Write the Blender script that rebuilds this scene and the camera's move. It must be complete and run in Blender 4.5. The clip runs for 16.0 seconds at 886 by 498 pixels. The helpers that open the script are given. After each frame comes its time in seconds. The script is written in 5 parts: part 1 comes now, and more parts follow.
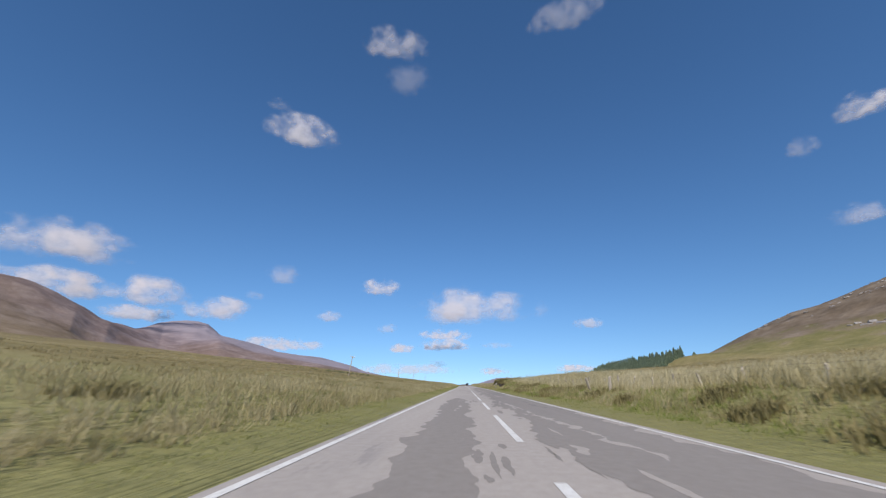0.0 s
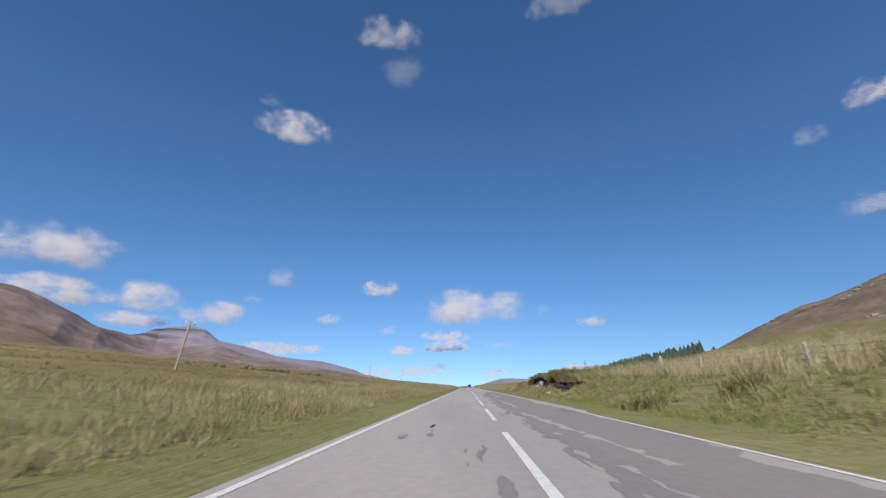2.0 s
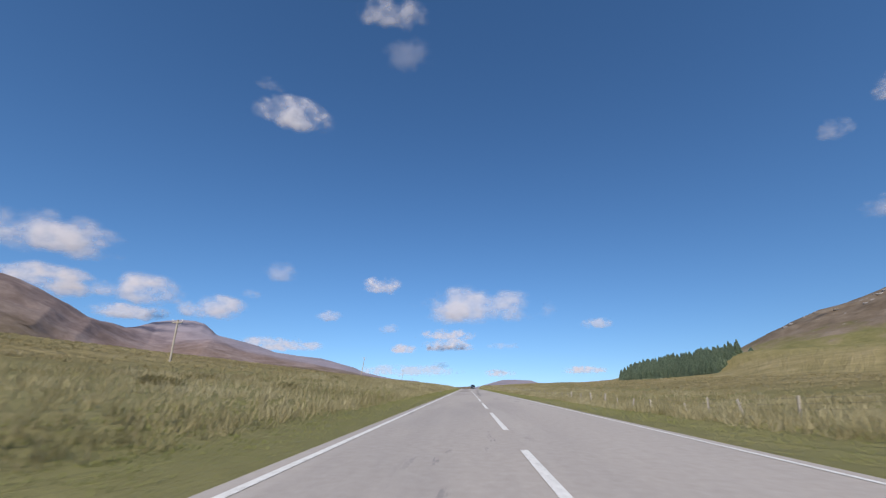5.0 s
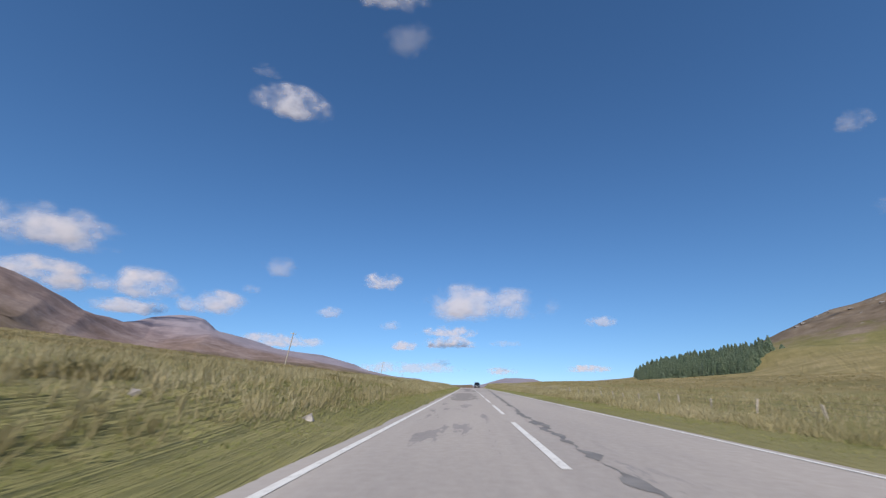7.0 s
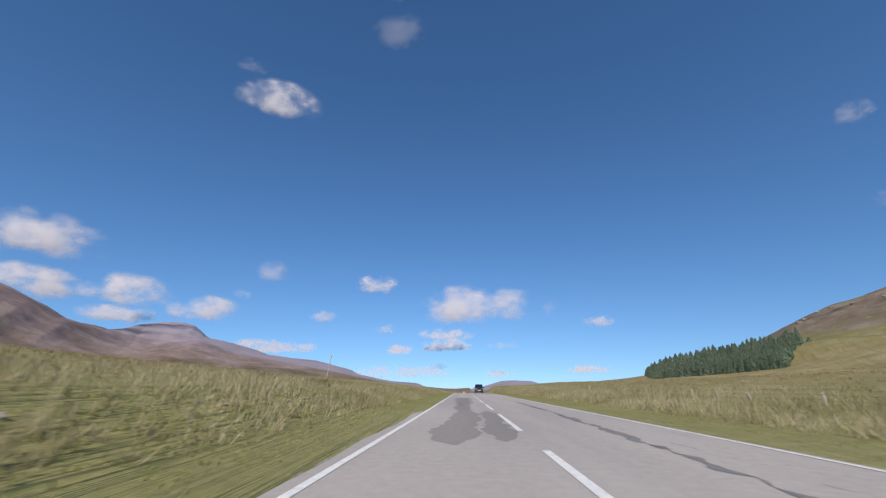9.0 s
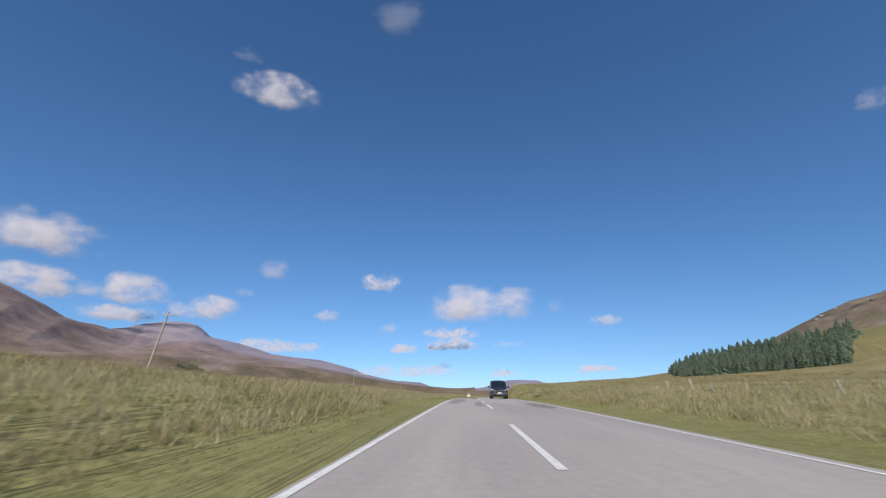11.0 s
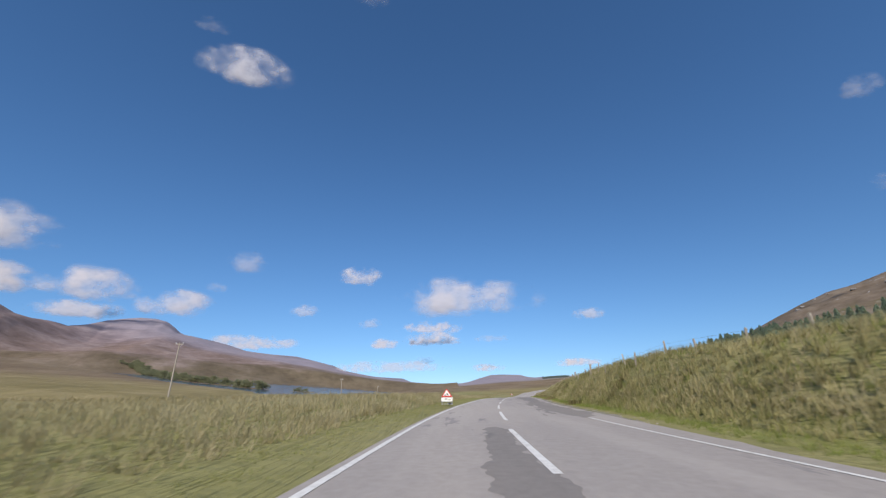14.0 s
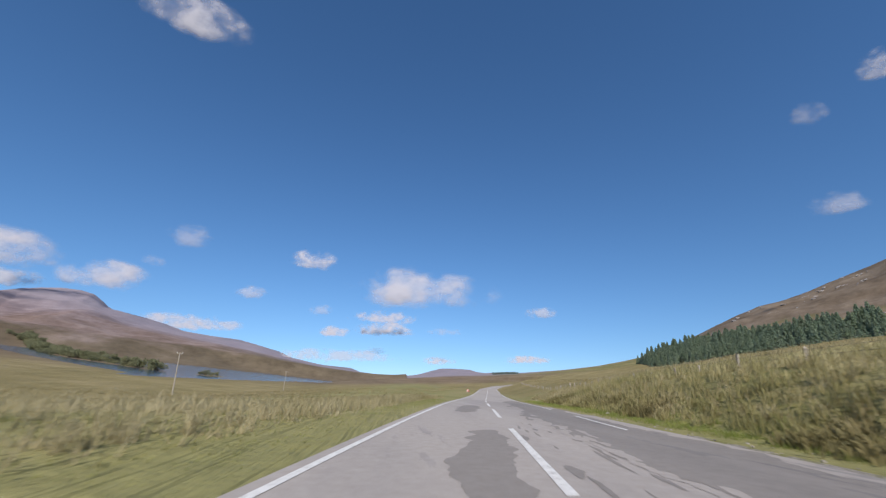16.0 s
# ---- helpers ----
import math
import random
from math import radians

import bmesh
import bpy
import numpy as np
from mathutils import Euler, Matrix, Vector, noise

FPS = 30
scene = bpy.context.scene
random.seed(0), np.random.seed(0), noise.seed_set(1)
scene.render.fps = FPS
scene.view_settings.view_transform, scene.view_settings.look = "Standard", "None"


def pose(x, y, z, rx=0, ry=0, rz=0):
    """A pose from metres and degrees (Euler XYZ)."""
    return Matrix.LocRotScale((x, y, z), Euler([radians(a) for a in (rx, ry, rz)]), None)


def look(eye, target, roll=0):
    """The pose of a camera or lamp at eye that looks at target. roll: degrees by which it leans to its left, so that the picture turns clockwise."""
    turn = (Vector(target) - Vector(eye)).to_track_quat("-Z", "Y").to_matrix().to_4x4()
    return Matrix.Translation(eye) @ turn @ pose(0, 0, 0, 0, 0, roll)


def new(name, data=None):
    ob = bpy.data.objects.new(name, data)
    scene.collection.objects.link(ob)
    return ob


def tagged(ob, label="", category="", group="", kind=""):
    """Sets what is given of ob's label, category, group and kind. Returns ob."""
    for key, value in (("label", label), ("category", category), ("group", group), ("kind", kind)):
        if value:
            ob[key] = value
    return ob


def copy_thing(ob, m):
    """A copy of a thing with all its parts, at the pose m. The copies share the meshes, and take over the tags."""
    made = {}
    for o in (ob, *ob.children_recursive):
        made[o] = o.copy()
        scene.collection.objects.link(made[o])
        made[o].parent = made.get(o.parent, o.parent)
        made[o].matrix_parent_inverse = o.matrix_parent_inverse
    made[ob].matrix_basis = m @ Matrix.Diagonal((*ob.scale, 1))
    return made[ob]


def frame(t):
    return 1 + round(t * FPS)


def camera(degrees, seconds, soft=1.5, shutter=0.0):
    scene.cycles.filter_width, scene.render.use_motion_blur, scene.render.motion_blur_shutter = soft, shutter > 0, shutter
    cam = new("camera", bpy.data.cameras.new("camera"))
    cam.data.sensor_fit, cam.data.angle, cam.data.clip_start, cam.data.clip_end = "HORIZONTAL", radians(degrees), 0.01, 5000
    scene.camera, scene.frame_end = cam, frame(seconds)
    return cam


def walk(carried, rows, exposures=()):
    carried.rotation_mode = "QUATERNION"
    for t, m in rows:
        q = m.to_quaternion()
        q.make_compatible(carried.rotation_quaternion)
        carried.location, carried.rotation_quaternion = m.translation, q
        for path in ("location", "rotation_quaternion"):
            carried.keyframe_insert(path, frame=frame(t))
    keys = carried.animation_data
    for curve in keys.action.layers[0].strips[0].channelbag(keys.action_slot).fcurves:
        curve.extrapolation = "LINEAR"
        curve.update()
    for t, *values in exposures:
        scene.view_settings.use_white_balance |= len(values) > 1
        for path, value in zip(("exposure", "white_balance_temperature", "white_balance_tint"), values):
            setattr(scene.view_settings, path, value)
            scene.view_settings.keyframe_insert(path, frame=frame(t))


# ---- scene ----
# The camera rides in the left lane of a straight moorland road that bends right at the end.


def road_z(y):
    """Height of the road's surface: level, then over a crest into a shallow dip."""
    ks = [-5000, 297, 317, 337, 356, 388, 408, 425, 445, 470, 520, 620, 760, 5000]
    ss = [0, 0, -0.010, -0.020, -0.024, -0.020, -0.018, -0.028, -0.038, -0.030, -0.013, -0.004, 0.0, 0.0]
    yy = np.arange(-200.0, 1200.0, 1.0)
    zz = np.concatenate([[0.0], np.cumsum(np.interp(yy[:-1] + 0.5, ks, ss))])
    return np.interp(y, yy, zz)


EYE = 0.95
ROWS = [
    (0.0, 0.00, 0.00, 108.75, -0.20, 3.19),
    (0.5, -0.00, 12.85, 109.05, -0.06, 3.32),
    (1.0, 0.02, 25.70, 108.68, 0.51, 3.13),
    (1.5, 0.02, 38.55, 108.65, -0.32, 3.37),
    (2.0, 0.01, 51.40, 109.01, 0.76, 3.50),
    (2.5, -0.02, 64.25, 108.74, -0.25, 3.40),
    (3.0, -0.09, 77.10, 108.88, -0.87, 3.45),
    (3.5, -0.17, 89.95, 109.09, -0.26, 3.40),
    (4.0, -0.26, 102.80, 108.94, -0.45, 3.57),
    (6.5, -0.97, 167.05, 109.16, -0.15, 4.02),
    (7.0, -1.16, 179.89, 108.74, -0.82, 3.98),
    (7.5, -1.33, 192.74, 109.07, 0.37, 3.83),
    (8.0, -1.45, 205.59, 109.04, 0.31, 4.03),
    (8.5, -1.56, 218.44, 108.88, 0.14, 3.61),
    (9.0, -1.63, 231.29, 109.22, 0.19, 3.61),
    (11.5, -2.48, 295.54, 109.12, 0.03, 4.50),
    (12.0, -2.74, 308.38, 108.97, -0.38, 4.36),
    (12.5, -2.99, 321.23, 108.95, -0.52, 4.08),
    (13.0, -3.18, 334.08, 108.67, -0.66, 3.88),
    (13.5, -3.22, 346.93, 108.36, 0.20, 3.10),
    (14.0, -2.99, 359.78, 108.60, 1.01, 1.91),
    (14.5, -2.37, 372.61, 108.36, 2.25, 0.29),
    (15.0, -1.36, 385.42, 107.98, 1.31, -1.80),
    (15.5, 0.01, 398.20, 107.46, -0.02, -3.60),
    (16.0, 1.61, 410.95, 107.67, -1.45, -4.91),
]
PATH = [(t, pose(x, y, float(road_z(y)) + EYE, rx, ry, rz)) for t, x, y, rx, ry, rz in ROWS]
cam = camera(96.1, 16.0, soft=1.25, shutter=0.10)
walk(cam, PATH, exposures=[(0.0, 0.0, 6550, 12.0), (16.0, 0.0, 6550, 12.0)])

# ---- light: sun behind the camera, blue sky ----
SUN_EL, SUN_AZ = radians(40), radians(187)  # azimuth clockwise from ahead (+y)
world = bpy.data.worlds.new("sky")
scene.world = world
world.use_nodes = True
wn = world.node_tree.nodes
sky = wn.new("ShaderNodeTexSky")
sky.sky_type = "NISHITA"
sky.sun_disc = False
sky.sun_elevation, sky.sun_rotation = SUN_EL, -SUN_AZ
sky.air_density, sky.dust_density, sky.ozone_density = 1.0, 0.6, 6.0
sky.altitude = 900
wn["Background"].inputs["Strength"].default_value = 0.130
# the sky is sampled higher up, leaving out its pale lowest band
direction, lift = wn.new("ShaderNodeTexCoord"), wn.new("ShaderNodeVectorMath")
lift.operation = "MULTIPLY_ADD"
lift.inputs[1].default_value = (1, 1, 0.88)
lift.inputs[2].default_value = (0, 0, 0.07)
world.node_tree.links.new(direction.outputs["Generated"], lift.inputs[0])
world.node_tree.links.new(lift.outputs[0], sky.inputs["Vector"])
tone = wn.new("ShaderNodeHueSaturation")
tone.inputs["Hue"].default_value, tone.inputs["Saturation"].default_value = 0.498, 1.11
world.node_tree.links.new(sky.outputs[0], tone.inputs["Color"])
world.node_tree.links.new(tone.outputs[0], wn["Background"].inputs["Color"])

sun = new("sun", bpy.data.lights.new("sun", "SUN"))
sun.data.energy, sun.data.angle, sun.data.color = 5.0, radians(0.5), (1.0, 0.95, 0.87)
sun_dir = Vector((math.sin(SUN_AZ) * math.cos(SUN_EL), math.cos(SUN_AZ) * math.cos(SUN_EL), math.sin(SUN_EL)))
sun.matrix_world = look(sun_dir * 100, (0, 0, 0))

# ---- materials ----


class Mat:
    """A small builder of node materials."""

    def __init__(self, name, rough=0.8, metal=0.0, spec=0.3):
        self.m = bpy.data.materials.new(name)
        self.m.use_nodes = True
        self.t = self.m.node_tree
        self.n = self.t.nodes
        self.b = self.n["Principled BSDF"]
        self.b.inputs["Roughness"].default_value = rough
        self.b.inputs["Metallic"].default_value = metal
        self.b.inputs["Specular IOR Level"].default_value = spec
        self.co = self.n.new("ShaderNodeTexCoord").outputs["Object"]

    def link(self, a, b):
        self.t.links.new(a, b)

    def geo(self, what="Position"):
        return self.n.new("ShaderNodeNewGeometry").outputs[what]

    def rand(self):
        return self.n.new("ShaderNodeObjectInfo").outputs["Random"]

    def scaled(self, src, s):
        v = self.n.new("ShaderNodeVectorMath")
        v.operation = "MULTIPLY"
        self.link(src, v.inputs[0])
        v.inputs[1].default_value = s
        return v.outputs[0]

    def noise(self, scale, detail=4, rough=0.6, src=None):
        t = self.n.new("ShaderNodeTexNoise")
        t.inputs["Scale"].default_value = scale
        t.inputs["Detail"].default_value = detail
        t.inputs["Roughness"].default_value = rough
        self.link(src or self.co, t.inputs["Vector"])
        return t.outputs["Fac"]

    def ramp(self, fac, *stops):
        r = self.n.new("ShaderNodeValToRGB")
        e = r.color_ramp.elements
        while len(e) < len(stops):
            e.new(0.5)
        for el, (p, c) in zip(e, stops):
            el.position = p
            el.color = (*c, 1) if isinstance(c, tuple) else (c, c, c, 1)
        self.link(fac, r.inputs[0])
        return r.outputs[0]

    def mix(self, fac, a, b, blend="MIX"):
        m = self.n.new("ShaderNodeMix")
        m.data_type, m.blend_type = "RGBA", blend
        for sock, val in ((m.inputs[0], fac), (m.inputs[6], a), (m.inputs[7], b)):
            if isinstance(val, (int, float)):
                sock.default_value = val
            elif isinstance(val, tuple):
                sock.default_value = (*val, 1)
            else:
                self.link(val, sock)
        return m.outputs[2]

    def math(self, op, a, b=0.0, c=0.0):
        m = self.n.new("ShaderNodeMath")
        m.operation = op
        for sock, val in zip(m.inputs, (a, b, c)):
            if isinstance(val, (int, float)):
                sock.default_value = val
            else:
                self.link(val, sock)
        return m.outputs[0]

    def smooth(self, src, lo, hi):
        r = self.n.new("ShaderNodeMapRange")
        r.interpolation_type = "SMOOTHSTEP"
        self.link(src, r.inputs[0])
        r.inputs[1].default_value, r.inputs[2].default_value = lo, hi
        return r.outputs[0]

    def color(self, c):
        if isinstance(c, tuple):
            self.b.inputs["Base Color"].default_value = (*c, 1)
        else:
            self.link(c, self.b.inputs["Base Color"])
        return self

    def bump(self, h, strength=0.3, dist=0.02):
        b = self.n.new("ShaderNodeBump")
        b.inputs["Strength"].default_value, b.inputs["Distance"].default_value = strength, dist
        self.link(h, b.inputs["Height"])
        self.link(b.outputs[0], self.b.inputs["Normal"])
        return self


def plain(name, c, rough=0.6, metal=0.0, vary=0.25, scale=6.0, bump=0.0, spec=0.3):
    """Paint, rubber, metal and the like: one colour with dirt and fine grain."""
    m = Mat(name, rough, metal, spec)
    n = m.noise(scale, 5)
    d = tuple(v * (1 - vary) for v in c)
    m.color(m.ramp(n, (0.3, d), (0.65, c)))
    if bump:
        m.bump(m.noise(scale * 8, 3), bump, 0.01)
    return m.m


def make_ground():
    m = Mat("moor", 0.95, spec=0.1)
    p = m.geo()
    sep = m.n.new("ShaderNodeSeparateXYZ")
    m.link(p, sep.inputs[0])
    x, y, z = sep.outputs
    big, mid, fine = m.noise(0.004, 6, 0.6, p), m.noise(0.05, 6, 0.65, p), m.noise(1.3, 6, 0.7, p)
    # gullies and heather strips run down the slopes to the valley
    polar = m.n.new("ShaderNodeCombineXYZ")
    m.link(m.math("MULTIPLY", m.math("ARCTAN2", x, m.math("SUBTRACT", y, 150.0)), 1500.0), polar.inputs[0])
    ry = m.math("SUBTRACT", y, 150.0)
    m.link(m.math("MULTIPLY", m.math("SQRT", m.math("ADD", m.math("MULTIPLY", x, x), m.math("MULTIPLY", ry, ry))), 0.34), polar.inputs[1])
    slope = polar.outputs[0]
    mott, speck = m.noise(0.011, 7, 0.62, slope), m.noise(0.05, 6, 0.7, slope)
    tone = m.math("ADD", m.math("MULTIPLY", mott, 0.65), m.math("MULTIPLY", speck, 0.35))
    green = m.ramp(mid, (0.30, (0.205, 0.198, 0.076)), (0.5, (0.255, 0.238, 0.100)), (0.7, (0.315, 0.280, 0.132)))
    field = m.ramp(m.math("ADD", m.math("MULTIPLY", mid, 0.5), m.math("MULTIPLY", tone, 0.5)), (0.36, (0.185, 0.156, 0.066)), (0.5, (0.262, 0.214, 0.098)), (0.64, (0.350, 0.282, 0.145)))
    heather = m.ramp(tone, (0.38, (0.158, 0.112, 0.068)), (0.5, (0.205, 0.150, 0.096)), (0.63, (0.268, 0.202, 0.130)))
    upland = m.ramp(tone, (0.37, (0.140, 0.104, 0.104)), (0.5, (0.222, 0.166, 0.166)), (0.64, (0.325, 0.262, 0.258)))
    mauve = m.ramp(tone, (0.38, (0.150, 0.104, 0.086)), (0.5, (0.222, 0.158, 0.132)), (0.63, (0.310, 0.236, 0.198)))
    apron = m.ramp(tone, (0.38, (0.112, 0.084, 0.052)), (0.5, (0.162, 0.124, 0.078)), (0.63, (0.225, 0.174, 0.112)))
    # distance from the road, broken up by patches
    ax = m.math("ABSOLUTE", m.math("ADD", x, m.math("MULTIPLY", m.math("SUBTRACT", mid, 0.5), 40.0)))
    c = m.mix(m.smooth(ax, 7, 30), green, field)
    left = m.math("MULTIPLY", x, -1.0)
    wob = m.math("MULTIPLY", m.math("SUBTRACT", big, 0.5), 260.0)
    c = m.mix(m.smooth(m.math("ADD", left, wob), 50, 300), c, heather)
    ahead = m.math("ADD", m.math("SUBTRACT", y, m.math("MULTIPLY", x, 0.9)), wob)
    c = m.mix(m.smooth(m.math("SUBTRACT", ahead, m.math("MULTIPLY", wob, 0.6)), 700, 1100), c, heather)
    patch = m.math("MULTIPLY", m.math("SUBTRACT", mott, 0.5), 420.0)
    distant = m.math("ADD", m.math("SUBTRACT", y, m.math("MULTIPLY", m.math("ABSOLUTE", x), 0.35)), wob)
    # heather turns paler and greyer with distance and height, partly haze in the colour
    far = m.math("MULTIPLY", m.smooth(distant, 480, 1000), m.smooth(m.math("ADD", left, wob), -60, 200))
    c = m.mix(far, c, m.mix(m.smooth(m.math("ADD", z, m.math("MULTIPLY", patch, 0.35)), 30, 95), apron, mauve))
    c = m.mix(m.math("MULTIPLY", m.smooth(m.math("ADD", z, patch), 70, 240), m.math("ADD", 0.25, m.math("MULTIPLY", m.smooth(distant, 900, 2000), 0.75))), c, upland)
    # bluish haze of distance, painted into the colour of the furthest hills
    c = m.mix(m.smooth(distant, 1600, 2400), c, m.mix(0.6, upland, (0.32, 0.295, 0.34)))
    # the steep hill on the right: grassy foot, brown heather above
    foot = m.ramp(tone, (0.38, (0.150, 0.140, 0.050)), (0.5, (0.212, 0.186, 0.074)), (0.63, (0.290, 0.242, 0.110)))
    brown = m.ramp(tone, (0.38, (0.122, 0.088, 0.058)), (0.5, (0.178, 0.134, 0.094)), (0.63, (0.250, 0.196, 0.142)))
    near = m.math("SUBTRACT", 1.0, m.smooth(m.math("SUBTRACT", distant, m.math("MULTIPLY", x, 0.6)), 1300, 2200))
    hill = m.math("MULTIPLY", m.smooth(x, 250, 420), near)
    c = m.mix(hill, c, m.mix(m.smooth(m.math("ADD", z, patch), 95, 230), foot, brown))
    # bare rock and scree on the steep upper slopes
    bare = m.math("MULTIPLY", m.smooth(m.noise(0.03, 7, 0.72, slope), 0.58, 0.66), m.smooth(m.noise(0.0065, 3, 0.5, slope), 0.5, 0.6))
    scree = m.math("MULTIPLY", m.math("MULTIPLY", m.smooth(z, 150, 260), m.smooth(x, 100, 400)), bare)
    c = m.mix(m.math("MULTIPLY", scree, 0.8), c, (0.46, 0.42, 0.40))
    off = m.smooth(ax, 12, 40)
    c = m.mix(m.math("MULTIPLY", m.smooth(fine, 0.42, 0.62), m.math("ADD", 0.12, m.math("MULTIPLY", off, 0.2))), c, m.mix(0.5, c, (0.03, 0.03, 0.008)))
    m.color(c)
    m.bump(m.math("ADD", m.math("ADD", fine, m.math("MULTIPLY", mid, 2.0)), m.math("MULTIPLY", tone, 26.0)), 0.6, 0.3)
    return m.m


def make_road(name="worn_asphalt", tone=1.0):
    m = Mat(name, 0.85, spec=0.25)
    p = m.geo()
    s = m.scaled(p, (1.0, 0.16, 1.0))
    grain, fine = m.noise(55, 3, 0.7, p), m.noise(6, 5, 0.7, p)
    base = m.ramp(fine, (0.3, (0.335, 0.298, 0.262)), (0.7, (0.405, 0.364, 0.325)))
    dark = m.ramp(fine, (0.3, (0.190, 0.176, 0.170)), (0.7, (0.250, 0.232, 0.222)))
    # chips worn out of the dressing, in runs along the wheel tracks
    worn, run = m.noise(1.7, 6, 0.66, s), m.noise(0.10, 3, 0.5, m.scaled(p, (3.0, 0.35, 1.0)))
    chips = m.math("MULTIPLY", m.smooth(worn, 0.575, 0.60), m.smooth(run, 0.53, 0.60))
    c = m.mix(m.math("MULTIPLY", chips, 0.8), base, dark)
    # broad darker stains, polished tracks and pale dust
    c = m.mix(m.math("MULTIPLY", m.smooth(m.noise(0.16, 5, 0.6, s), 0.44, 0.64), 0.38), c, dark)
    c = m.mix(m.math("MULTIPLY", m.smooth(m.noise(0.5, 5, 0.65, m.scaled(p, (1.0, 0.04, 1.0))), 0.50, 0.66), 0.30), c, (0.44, 0.40, 0.36))
    c = m.mix(m.math("MULTIPLY", m.smooth(grain, 0.5, 0.75), 0.35), c, (0.40, 0.37, 0.34))
    m.color(m.mix(1.0, c, (tone, tone * 0.99, tone * 0.985), "MULTIPLY"))
    m.bump(m.math("ADD", grain, fine), 0.35, 0.01)
    return m.m


def make_line_paint():
    m = Mat("road_paint", 0.75)
    p = m.geo()
    w = m.noise(9, 6, 0.75, p)
    m.color(m.ramp(w, (0.30, (0.34, 0.31, 0.28)), (0.46, (0.62, 0.60, 0.56)), (0.7, (0.76, 0.74, 0.70))))
    return m.m


def make_grass(name, stops, trans=0.42):
    m = Mat(name, 0.75, spec=0.15)
    r = m.geo("Random Per Island")
    p = m.geo()
    big = m.noise(0.13, 4, 0.6, p)
    tuft = m.noise(0.75, 3, 0.6, p)
    v = m.math("ADD", m.math("ADD", m.math("MULTIPLY", r, 0.30), m.math("MULTIPLY", m.smooth(big, 0.3, 0.7), 0.35)), m.math("MULTIPLY", m.smooth(tuft, 0.33, 0.67), 0.33))
    c = m.ramp(v, *stops)
    m.color(c)
    tr = m.n.new("ShaderNodeBsdfTranslucent")
    m.link(c, tr.inputs[0])
    mx = m.n.new("ShaderNodeMixShader")
    mx.inputs[0].default_value = trans
    m.link(m.b.outputs[0], mx.inputs[1])
    m.link(tr.outputs[0], mx.inputs[2])
    m.link(mx.outputs[0], m.n["Material Output"].inputs[0])
    return m.m


def make_rock():
    m = Mat("grey_rock", 0.85, spec=0.2)
    a, b = m.noise(1.6, 8, 0.7), m.noise(14, 5, 0.7)
    c = m.ramp(a, (0.32, (0.13, 0.115, 0.10)), (0.5, (0.36, 0.325, 0.29)), (0.66, (0.44, 0.41, 0.375)))
    m.color(m.mix(m.smooth(b, 0.5, 0.7), c, m.mix(0.5, c, (0.09, 0.085, 0.06))))
    m.bump(m.math("ADD", a, m.math("MULTIPLY", b, 0.3)), 0.8, 0.12)
    return m.m


def make_water():
    m = Mat("loch_water", 0.12, spec=0.5)
    p = m.geo()
    m.color((0.03, 0.06, 0.10))
    m.bump(m.noise(0.9, 4, 0.6, m.scaled(p, (1, 0.4, 1))), 0.03, 0.02)
    return m.m


def make_wood():
    m = Mat("weathered_wood", 0.85, spec=0.15)
    g = m.noise(7, 6, 0.7, m.scaled(m.co, (4, 4, 0.35)))
    c = m.ramp(g, (0.3, (0.24, 0.20, 0.155)), (0.55, (0.42, 0.375, 0.31)), (0.75, (0.58, 0.54, 0.46)))
    m.color(m.mix(m.math("MULTIPLY", m.rand(), 0.4), c, (0.24, 0.21, 0.17)))
    m.bump(g, 0.5, 0.01)
    return m.m


